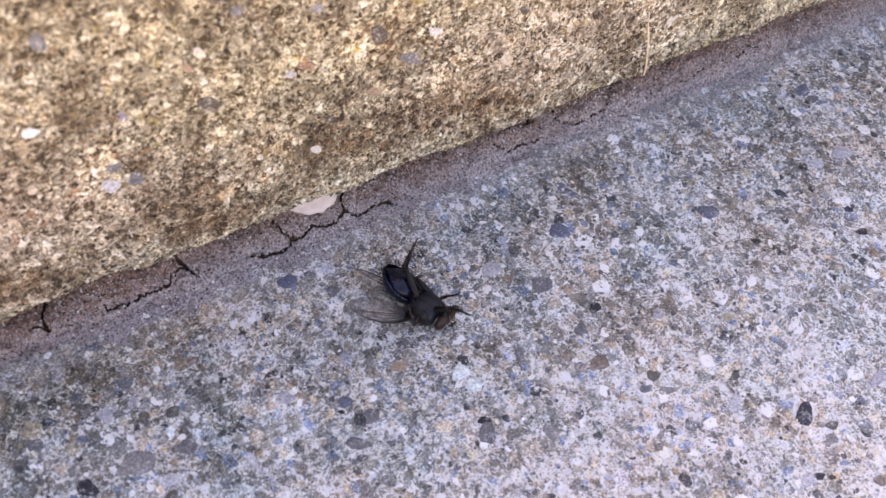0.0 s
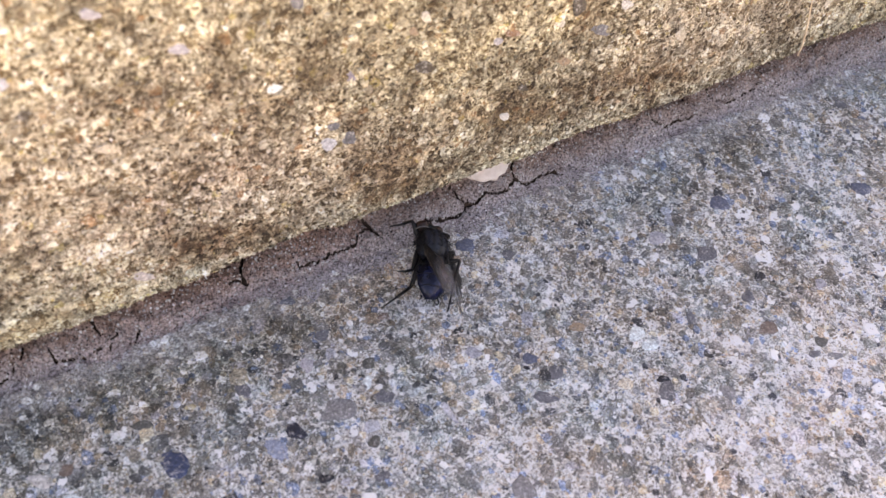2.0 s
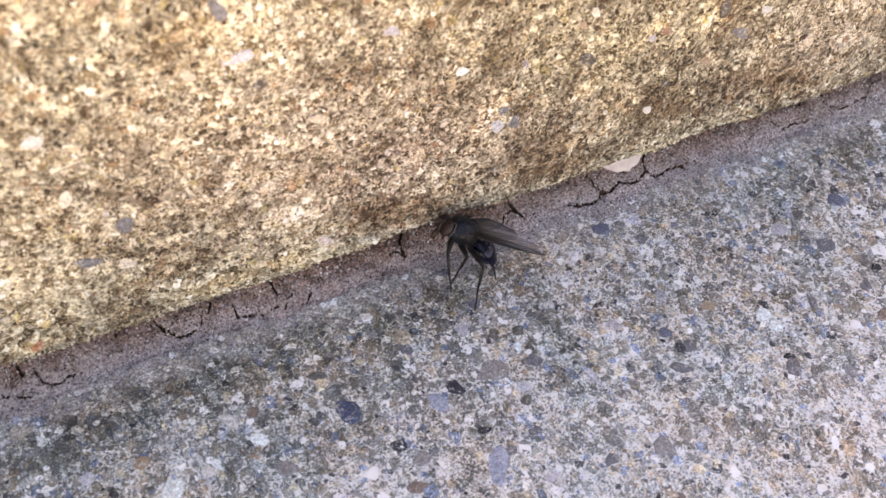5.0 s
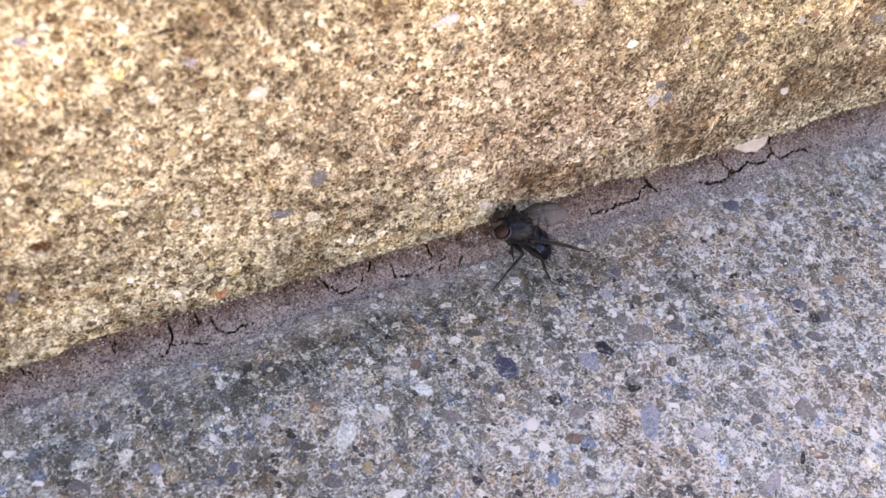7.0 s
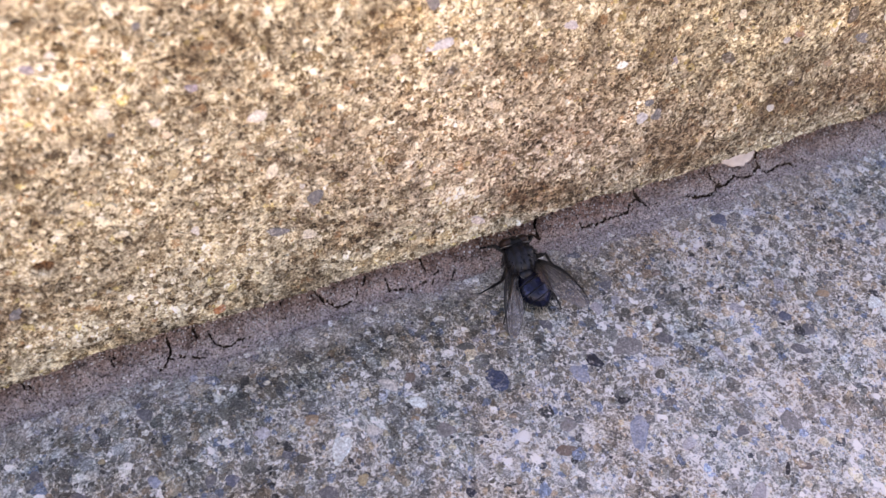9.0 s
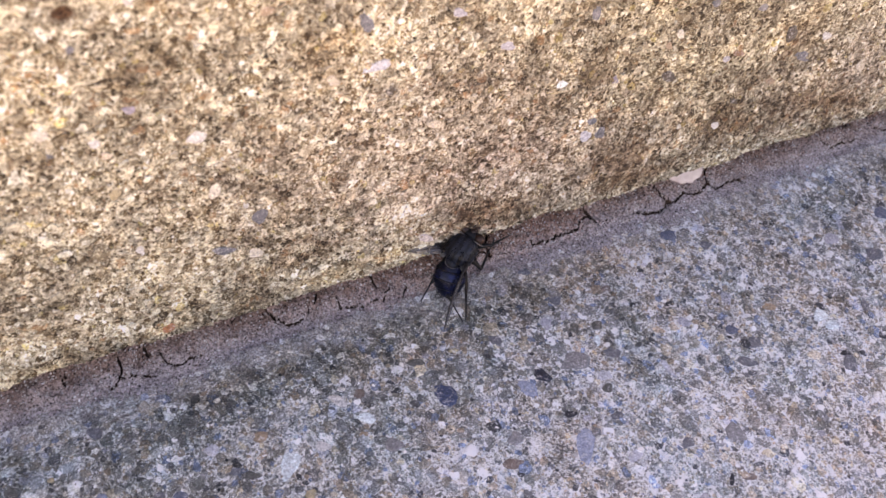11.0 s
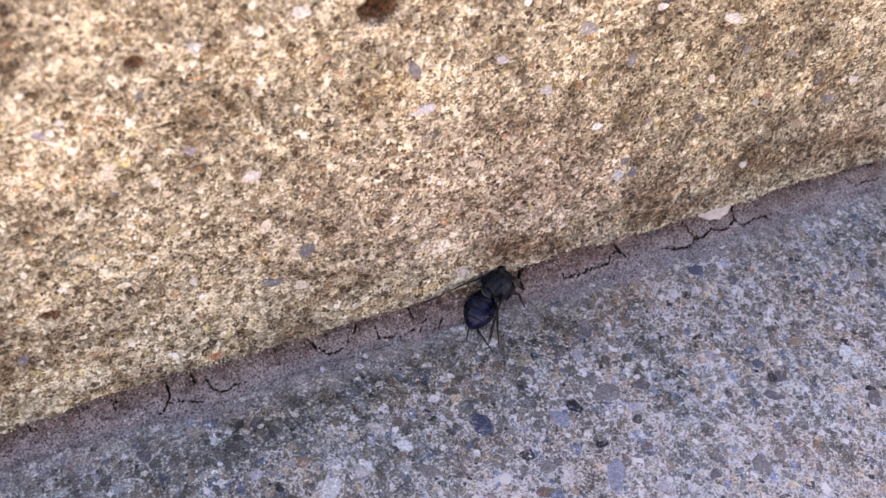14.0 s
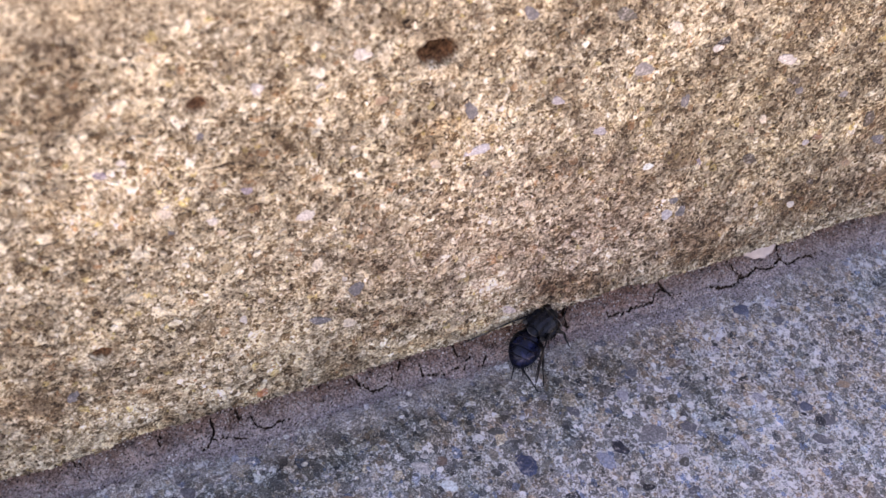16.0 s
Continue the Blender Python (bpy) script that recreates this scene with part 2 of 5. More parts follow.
GROUND_TONES = [(0.0, (0.0455, 0.0455, 0.052)), (0.03, (0.105, 0.103, 0.108)), (0.10, (0.155, 0.148, 0.146)), (0.22, (0.185, 0.166, 0.148)),
                (0.35, (0.205, 0.200, 0.206)), (0.45, (0.258, 0.244, 0.232)), (0.54, (0.313, 0.316, 0.332)), (0.60, (0.478, 0.472, 0.478)), (0.655, (0.92, 0.92, 0.92)),
                (0.73, (0.164, 0.164, 0.158)), (0.80, (0.140, 0.172, 0.245)), (0.86, (0.334, 0.334, 0.386)), (0.885, (0.27, 0.215, 0.175)), (0.94, (0.36, 0.30, 0.245)), (0.975, (0.43, 0.37, 0.29))]
STEP_TONES = [(0.0, (0.075, 0.045, 0.022)), (0.09, (0.115, 0.074, 0.040)), (0.22, (0.175, 0.122, 0.072)), (0.33, (0.26, 0.20, 0.137)),
              (0.46, (0.35, 0.29, 0.22)), (0.58, (0.52, 0.44, 0.345)), (0.70, (0.66, 0.58, 0.475)), (0.82, (0.82, 0.755, 0.655)),
              (0.90, (0.27, 0.205, 0.15)), (0.945, (0.33, 0.20, 0.12)), (0.98, (0.45, 0.36, 0.18))]
ground_grain = grain_material("ground_grain", GROUND_TONES, (0.80, 0.79, 0.78), GROUND_STAIN)
step_grain = grain_material("step_grain", STEP_TONES, (0.60, 0.515, 0.40), STEP_STAIN)
ground_stone = grain_material("ground_stone", GROUND_TONES, (0.56, 0.55, 0.57), GROUND_STAIN, False)
step_stone = grain_material("step_stone", STEP_TONES, (0.60, 0.515, 0.40), STEP_STAIN, False)
TONES = {
    "navy": (0.020, 0.023, 0.040), "navyblue": (0.038, 0.058, 0.115), "lilac": (0.38, 0.371, 0.405), "blue": (0.115, 0.130, 0.180),
    "bluelilac": (0.29, 0.325, 0.41), "black": (0.0161, 0.0161, 0.0212), "slate": (0.14, 0.14, 0.153), "pale": (0.462, 0.471, 0.513),
    "mint": (0.64, 0.71, 0.71), "orange": (0.326, 0.233, 0.156), "brown": (0.193, 0.142, 0.117), "olive": (0.109, 0.105, 0.0921),
    "grey": (0.229, 0.22, 0.22), "white": (0.557, 0.54, 0.515), "ochre": (0.388, 0.32, 0.201), "cream": (0.591, 0.54, 0.447),
    "vermilion": (0.42, 0.17, 0.075), "rust": (0.245, 0.134, 0.0791), "beige": (0.547, 0.462, 0.351), "umber": (0.0825, 0.0655, 0.0485), "rose": (0.55, 0.473, 0.439),
    "purple": (0.248, 0.223, 0.274),
}
STONE_MATS = {k: stone_material(k, v) for k, v in TONES.items()}

# ---- large structure ----


def hash2(ix, iy, seed):
    h = np.sin(ix * 127.1 + iy * 311.7 + seed * 74.7) * 43758.5453
    return h - np.floor(h)


def vnoise(x, y, seed=0):
    """Smooth value noise from 0 to 1 on arrays."""
    x, y = np.asarray(x, float), np.asarray(y, float)
    ix, iy = np.floor(x), np.floor(y)
    fx, fy = x - ix, y - iy
    fx, fy = fx * fx * (3 - 2 * fx), fy * fy * (3 - 2 * fy)
    a, b = hash2(ix, iy, seed), hash2(ix + 1, iy, seed)
    c, d = hash2(ix, iy + 1, seed), hash2(ix + 1, iy + 1, seed)
    return (a * (1 - fx) + b * fx) * (1 - fy) + (c * (1 - fx) + d * fx) * fy


def relief(x, y, seed):
    return (vnoise(x / 14, y / 14, seed) - 0.5) * 0.7 + (vnoise(x / 3.1, y / 3.1, seed + 1) - 0.5) * 0.45 + (vnoise(x / 0.9, y / 0.9, seed + 2) - 0.5) * 0.22


def ground_at(x, y):
    """Height of the ground in mm."""
    near = (np.abs(x) < 400) & (np.abs(y) < 300)
    bed = -4.0 * np.clip((y + 1.1) / 0.8, 0, 1)
    return np.where(near, relief(x, y, 3), 0.0) + np.where(np.abs(y) < 300, bed, 0.0)


LEAN_BACK, LIP, LIP_R = 0.046, 10.2, 3.0
PITS = [(-53.3, 70.9, 2.7, 2.0, 4.5), (-102.4, 31.0, 1.7, 1.4, 1.6), (-84.4, 70.2, 1.4, 1.1, 0.9), (-91.0, 32.6, 1.1, 0.7, 1.0),
        (52.5, 15.5, 0.7, 1.5, 1.4), (-28.3, 10.8, 2.6, 1.0, 1.6), (26.0, 47.0, 1.2, 0.9, 1.2), (-40.5, 25.7, 1.0, 0.8, 0.8)]


def step_at(x, s):
    """Point of the step's face in mm, for a place along it and a height s; below the lip the face curls under."""
    x, s = np.asarray(x, float), np.asarray(s, float)
    lip = LIP + (vnoise(x / 19, x * 0 + 3, 11) - 0.5) * 1.6 + (vnoise(x / 4.5, x * 0 + 9, 12) - 0.5) * 0.9
    a = np.clip((lip - s) / LIP_R, 0, 1.57)
    back = np.maximum(0, lip - s - 1.57 * LIP_R)
    y = LEAN_BACK * s + LIP_R * (1 - np.cos(a)) + back
    z = np.where(s >= lip, s, lip - LIP_R * np.sin(a))
    r = relief(x, s, 21) * 1.25
    for px, pz, w, h, d in PITS:
        q = np.sqrt(((x - px) / w) ** 2 + ((s - pz) / h) ** 2) + (vnoise(x / 0.8, s / 0.8, 31) - 0.5) * 0.35
        r = r - d * np.clip(1.08 - q * q, 0, 1) ** 0.7
    return x, y - r * np.cos(a), z - r * np.sin(a)


def mesh_from(name, verts, faces, mat, smooth=True):
    me = bpy.data.meshes.new(name)
    me.from_pydata([tuple(v) for v in (np.asarray(verts) * MM).tolist()], [], [tuple(f) for f in np.asarray(faces).tolist()])
    me.materials.append(mat)
    if smooth:
        me.polygons.foreach_set("use_smooth", [True] * len(me.polygons))
    me.update()
    return me


def grid_faces(nu, nv):
    i = np.arange(nu - 1)[:, None] * nv + np.arange(nv - 1)[None, :]
    return np.stack([i, i + nv, i + nv + 1, i + 1], -1).reshape(-1, 4)


def spread(lo, hi, pitch, far):
    """Even steps from lo to hi, then growing steps out to far on both sides."""
    steps, d = [], 6.0
    while not steps or steps[-1] < far:
        steps.append((steps[-1] if steps else 0) + d)
        d *= 1.7
    s = np.array(steps)
    return np.concatenate([lo - s[::-1], np.arange(lo, hi + pitch / 2, pitch), hi + s])


gx, gy = spread(-135, 165, 0.75, 40000), spread(-88, 9, 0.75, 40000)
GX, GY = np.meshgrid(gx, gy, indexing="ij")
ground = new("ground", mesh_from("ground", np.stack([GX, GY, ground_at(GX, GY)], -1).reshape(-1, 3), grid_faces(len(gx), len(gy)), ground_concrete))
tagged(ground, "worn grey exposed-aggregate concrete paving with coloured pebbles", "ground", kind="structure")

sx = spread(-128, 160, 0.45, 1500)
ss = np.concatenate([np.arange(-14, 5, 2.0), np.arange(5.0, 84, 0.45), np.arange(85, 124, 4.0), [126.0]])
SX, SS = np.meshgrid(sx, ss, indexing="ij")
px, py, pz = step_at(SX, SS)
face_pts = np.stack([px, py, pz], -1)
# the tread and the rounded top arris behind the face
tread = []
for k, (ty, tz) in enumerate(((7.5, 128.5), (10.5, 130.0), (60, 130.5), (400, 131.0), (1200, 132.0))):
    tread.append(np.stack([SX[:, 0], np.full(len(sx), ty), np.full(len(sx), tz)], -1))
step_pts = np.concatenate([face_pts, np.stack(tread, 1)], 1)
step_faces = [tuple(f) for f in grid_faces(len(sx), step_pts.shape[1])[:, ::-1].tolist()]
n_step = step_pts.shape[1]
backs = [(sx[0], 1200.0, -14.0), (sx[-1], 1200.0, -14.0)]
n_all = len(sx) * n_step
step_faces += [tuple(range(n_step)) + (n_all,), tuple(range(n_all - 1, n_all - n_step - 1, -1)) + (n_all + 1,), (n_step - 1, n_all - 1, n_all + 1, n_all)]
step_me = bpy.data.meshes.new("concrete_step")
step_me.from_pydata([tuple(v) for v in (np.concatenate([step_pts.reshape(-1, 3), np.array(backs)]) * MM).tolist()], [], step_faces)
step_me.materials.append(step_concrete)
step_me.polygons.foreach_set("use_smooth", [True] * (len(step_faces) - 3) + [False] * 3)
step_me.update()
concrete_step = new("concrete_step", step_me)
# soil inside the silt's cracks, with the shade of their depth put into its colour
crack_shade, pn, pl, pb = material("crack_shade", 0.95, specular=0.1)
pl.new(ramp(pn, pl, noise_tex(pn, pl, coords(pn, pl, 1.0), 1.2, 4), [(0.35, (0.030, 0.018, 0.012)), (0.65, (0.075, 0.045, 0.032))]), pb.inputs["Base Color"])
tagged(concrete_step, "weathered yellowish concrete step with sandy pitted riser", "step", kind="structure")

# ---- dirt in the joint, cracked by drying ----
CRACKS = []


def crack(start, end, *line):
    """A crack along a line of places on the silt, its half width in mm at both ends."""
    for k, (a, b) in enumerate(zip(line, line[1:])):
        CRACKS.append((a, b, start + (end - start) * k / (len(line) - 1), start + (end - start) * (k + 1) / (len(line) - 1)))


crack(0.30, 0.22, (-20.7, 5.1), (-21.5, 3.8), (-21.8, 2.5), (-21.8, 1.5), (-21.5, 1.2))
crack(0.14, 0.10, (-21.8, 1.5), (-22.8, 2.0), (-23.9, 2.2))
crack(0.32, 0.14, (-0.6, 4.3), (-0.1, 3.2), (0.4, 2.6), (0.5, 1.8), (1.4, 0.2))
crack(0.14, 0.15, (0.4, 2.6), (-1.2, 2.2), (-2.4, 1.7), (-3.0, 0.7), (-4.4, 0.4), (-6.4, 0.9), (-8.0, 0.9), (-9.6, 0.6), (-11.0, 0.5), (-12.7, 0.7), (-13.0, 1.4))
crack(0.14, 0.14, (15.9, 3.8), (16.2, 3.1), (16.6, 1.8), (17.6, 0.7))
crack(0.24, 0.24, (28.5, 4.0), (27.9, 3.0), (27.4, 1.2), (25.5, 0.3), (23.6, 0.1), (21.1, 0.8), (20.0, 0.5), (19.0, 0.2), (17.6, 0.7), (17.0, 0.1), (16.0, -0.6), (14.2, -0.2), (12.3, -0.1))
crack(0.24, 0.16, (27.4, 1.2), (28.4, 0.7), (29.9, 0.3), (31.2, 0.3), (33.1, 0.7), (35.8, 0.4), (36.7, -0.3))
crack(0.12, 0.08, (12.3, -0.1), (10.8, 0.3), (9.7, 0.6))
crack(0.09, 0.06, (57.3, 4.2), (57.7, 3.6), (57.6, 2.4), (58.5, 1.5), (60.1, 0.9), (62.9, 1.1), (65.4, 0.8), (66.5, 1.0))
crack(0.08, 0.05, (66.2, 5.3), (66.1, 4.3), (65.5, 3.1))
crack(0.10, 0.06, (71.5, 4.9), (70.7, 2.9), (71.2, 1.9), (73.0, 1.4), (74.2, 0.6), (76.7, 0.4), (78.6, 0.9), (81.1, 1.1), (82.9, 2.5))
crack(0.08, 0.06, (99.5, 1.0), (101.9, 0.8), (104.7, 1.4), (107.8, 1.5))
crack(0.08, 0.06, (111.8, 1.3), (114.6, 1.1), (115.7, 1.2))
crack(0.10, 0.08, (116.7, 2.8), (118.1, 1.9), (119.9, 1.2))
crack(0.16, 0.12, (-88.9, 3.8), (-88.8, 3.0), (-88.8, 2.0), (-89.7, 0.9), (-90.5, 0.0), (-91.1, -0.3), (-91.6, -0.2))
crack(0.07, 0.05, (-89.6, 0.8), (-88.0, 0.5), (-86.9, 0.3))
crack(0.30, 0.16, (-84.7, 3.7), (-84.6, 2.9), (-84.2, 2.4))
crack(0.15, 0.10, (-82.4, 2.1), (-82.0, 1.3), (-81.9, 0.4), (-81.0, -0.1), (-79.8, -0.1), (-78.7, 0.2), (-77.6, 0.4), (-76.6, 0.4))
crack(0.09, 0.06, (-85.9, 0.2), (-85.3, -0.1), (-84.2, -0.7))
crack(0.14, 0.08, (-97.4, 3.7), (-97.2, 3.2))
crack(0.10, 0.07, (-97.8, 3.0), (-97.7, 2.2))
crack(0.14, 0.10, (-111.1, 3.9), (-111.0, 3.1))
crack(0.09, 0.07, (-110.3, 3.3), (-110.0, 2.7))
crack(0.08, 0.07, (-110.4, 2.5), (-110.8, 1.4))
crack(0.14, 0.10, (-69.9, 4.2), (-70.0, 3.7))
crack(0.22, 0.14, (-63.7, 3.7), (-63.4, 3.1), (-63.0, 2.6), (-63.0, 1.6))
crack(0.12, 0.08, (-62.3, 2.1), (-61.8, 1.4), (-61.2, 0.8), (-59.6, 0.7), (-58.1, 0.9))
crack(0.18, 0.10, (-55.0, 3.6), (-55.6, 2.3))
crack(0.10, 0.10, (-56.8, 1.9), (-57.5, -0.1))
crack(0.10, 0.08, (-51.7, 2.0), (-51.5, 1.1), (-51.3, 0.6), (-49.5, 0.2), (-47.7, -0.3), (-45.8, -0.2), (-43.9, -0.5), (-43.1, 0.2), (-42.0, 0.9), (-41.9, 1.9))
crack(0.18, 0.08, (-44.8, 3.3), (-44.6, 2.4), (-44.3, 1.4))
crack(0.08, 0.06, (-39.0, 0.6), (-39.5, -0.1), (-40.1, -0.8))
crack(0.12, 0.08, (15.7, 3.5), (15.9, 2.6))
crack(0.10, 0.06, (12.1, 0.2), (14.7, -0.1), (17.2, -0.2))


def dirt_material():
    m, n, l, b = material("dry_dirt", 0.95, specular=0.15)
    v = coords(n, l, 1.0)
    a = ramp(n, l, noise_tex(n, l, v, 0.30, 6, 0.75), [(0.3, (0.26, 0.180, 0.152)), (0.5, (0.41, 0.322, 0.295)), (0.72, (0.56, 0.465, 0.44))])
    g = ramp(n, l, noise_tex(n, l, v, 2.3, 4, 0.8), [(0.38, (0.34, 0.30, 0.27)), (0.49, (1, 1, 1)), (0.62, (1.6, 1.58, 1.55))])
    xyz = n.new("ShaderNodeSeparateXYZ")
    l.new(v, xyz.inputs[0])
    out = n.new("ShaderNodeMath")
    out.operation = "MULTIPLY_ADD"
    out.inputs[1].default_value = 7.0
    l.new(noise_tex(n, l, v, 0.5, 4, 0.7), out.inputs[0])
    l.new(xyz.outputs["Y"], out.inputs[2])
    f = n.new("ShaderNodeMapRange")
    f.inputs["From Min"].default_value, f.inputs["From Max"].default_value = 0.5, 6.0
    f.inputs["To Min"].default_value, f.inputs["To Max"].default_value = 0.9, 0.0
    l.new(out.outputs[0], f.inputs["Value"])
    a = mix(n, l, f.outputs[0], a, (0.41, 0.365, 0.365))
    # shade under the step's lip, put into the silt's colour as a redder, darker band
    lip_shade = n.new("ShaderNodeMapRange")
    lip_shade.inputs["From Min"].default_value, lip_shade.inputs["From Max"].default_value = 4.2, 7.5
    l.new(out.outputs[0], lip_shade.inputs["Value"])
    a = mix(n, l, lip_shade.outputs[0], a, (0.66, 0.55, 0.49), "MULTIPLY")
    a = blotches(n, l, a, [(-33, 1.5, 20, 6), (-8, 2.5, 9, 4)], (1.02, 0.92, 0.87), True)
    a = mix(n, l, 1.0, a, g, "MULTIPLY")
    cell = n.new("ShaderNodeTexVoronoi")
    cell.inputs["Scale"].default_value = 1.5
    l.new(v, cell.inputs["Vector"])
    sep = n.new("ShaderNodeSeparateColor")
    l.new(cell.outputs["Color"], sep.inputs[0])
    speck = ramp(n, l, cell.outputs["Distance"], [(0.16, (1, 1, 1)), (0.30, (0, 0, 0))])
    pick = ramp(n, l, sep.outputs[1], [(0.0, (1, 1, 1)), (0.5, (0, 0, 0))], True)
    tone = ramp(n, l, sep.outputs[0], [(0.0, (0.03, 0.02, 0.016)), (0.55, (0.11, 0.06, 0.045)), (0.85, (0.55, 0.50, 0.47))], True)
    l.new(mix(n, l, mix(n, l, 1.0, speck, pick, "MULTIPLY"), a, tone), b.inputs["Base Color"])
    bump(n, l, b, noise_tex(n, l, v, 2.5, 5, 0.8), 1.0, 0.5)
    return m


def dirt_at(x, y, with_cut=False):
    edge = -2.4 + (vnoise(x / 11, x * 0, 41) - 0.5) * 2.6 + (vnoise(x / 2.5, y / 2.5, 42) - 0.5) * 1.6 + (vnoise(x / 0.7, y / 0.7, 48) - 0.5) * 0.8
    q = y - edge
    z = np.where(q < 1.6, 0.10 * q - 0.06, 0.10 + 0.62 * (q - 1.6))
    z = np.minimum(z, 3.4 + 0.12 * y)
    z = z + np.clip(0.4 + q * 0.4, 0.2, 1) * ((vnoise(x / 5, y / 5, 43) - 0.5) * 0.6 + (vnoise(x / 0.8, y / 0.8, 44) - 0.5) * 0.40 + (vnoise(x / 0.35, y / 0.35, 46) - 0.5) * 0.22)
    cut = np.zeros_like(x)
    wob_x = (vnoise(x / 1.3, y / 1.3, 45) - 0.5) * 0.35 + (vnoise(x / 0.5, y / 0.5, 47) - 0.5) * 0.25
    wob_y = (vnoise(x / 1.3, y / 1.3, 55) - 0.5) * 0.35 + (vnoise(x / 0.5, y / 0.5, 57) - 0.5) * 0.25
    vary = 0.75 + 0.5 * vnoise(x / 1.2, y / 1.2, 58)
    for (ax, ay), (bx, by), w0, w1 in CRACKS:
        near = np.nonzero((x > min(ax, bx) - 1.5) & (x < max(ax, bx) + 1.5) & (y > min(ay, by) - 1.5) & (y < max(ay, by) + 1.5))
        if len(near[0]):
            dx, dy, xs, ys = bx - ax, by - ay, x[near], y[near]
            t = np.clip(((xs - ax) * dx + (ys - ay) * dy) / (dx * dx + dy * dy), 0, 1)
            d = np.hypot(xs - ax - t * dx + wob_x[near], ys - ay - t * dy + wob_y[near])
            cut[near] = np.maximum(cut[near], np.clip(2.0 * (1 - d / ((w0 + (w1 - w0) * t) * vary[near] * 0.72 + 0.066)), 0, 1))
    z = z - cut * np.clip(z - ground_at(x, y) - 0.05, 0.04, 1.0)
    return (z, cut) if with_cut else z


dx_, dy_ = np.arange(-126, 172, 0.11), np.arange(-5.4, 7.5, 0.11)
DX, DY = np.meshgrid(dx_, dy_, indexing="ij")
DZ, gape = dirt_at(DX, DY, True)
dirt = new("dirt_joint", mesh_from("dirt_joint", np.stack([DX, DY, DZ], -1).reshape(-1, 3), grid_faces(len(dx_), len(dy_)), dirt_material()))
dirt.data.materials.append(crack_shade)
gape_f = (gape[:-1, :-1] + gape[1:, :-1] + gape[:-1, 1:] + gape[1:, 1:]) / 4
dirt.data.polygons.foreach_set("material_index", (gape_f > 0.22).astype(int).ravel().tolist())
tagged(dirt, "brown dried silt with shrinkage cracks in the joint", "dirt", kind="structure")


# ---- helpers for things ----
def part(name, data, parent, label=""):
    ob = new(name, data)
    ob.parent = parent
    if label:
        ob["label"] = label
    return ob


def bm_mesh(name, bm, mat, smooth=True):
    me = bpy.data.meshes.new(name)
    bmesh.ops.recalc_face_normals(bm, faces=bm.faces)
    bm.to_mesh(me)
    bm.free()
    me.materials.append(mat)
    if smooth:
        me.polygons.foreach_set("use_smooth", [True] * len(me.polygons))
    return me


def tube(bm, pts, radii, sides=6):
    """A closed tapering tube along points, in mm."""
    rings, up = [], Vector((0.13, 0.21, 0.97))
    pts = [Vector(p) for p in pts]
    for i, p in enumerate(pts):
        d = (pts[min(i + 1, len(pts) - 1)] - pts[max(i - 1, 0)]).normalized()
        a = d.cross(up)
        a = a.normalized() if a.length > 1e-3 else d.cross(Vector((1, 0, 0))).normalized()
        b = d.cross(a)
        rings.append([bm.verts.new((p + (a * math.cos(q) + b * math.sin(q)) * radii[i]) * MM) for q in (2 * math.pi * k / sides for k in range(sides))])
    for r, s in zip(rings, rings[1:]):
        for k in range(sides):
            bm.faces.new((r[k], r[(k + 1) % sides], s[(k + 1) % sides], s[k]))
    bm.faces.new(rings[0][::-1])
    bm.faces.new(rings[-1])


def blob(bm, centre, size, seg=20, rings=14, shape=None):
    """A closed rounded body; shape(u) scales its girth from tail (-1) to head (1) along y, in mm."""
    ret = bmesh.ops.create_uvsphere(bm, u_segments=seg, v_segments=rings, radius=1)
    for v in ret["verts"]:
        x, y, z = v.co.x, v.co.z, v.co.y
        k = shape(y) if shape else 1.0
        v.co = Vector((centre[0] + x * size[0] * k, centre[1] + y * size[1], centre[2] + z * size[2] * k)) * MM


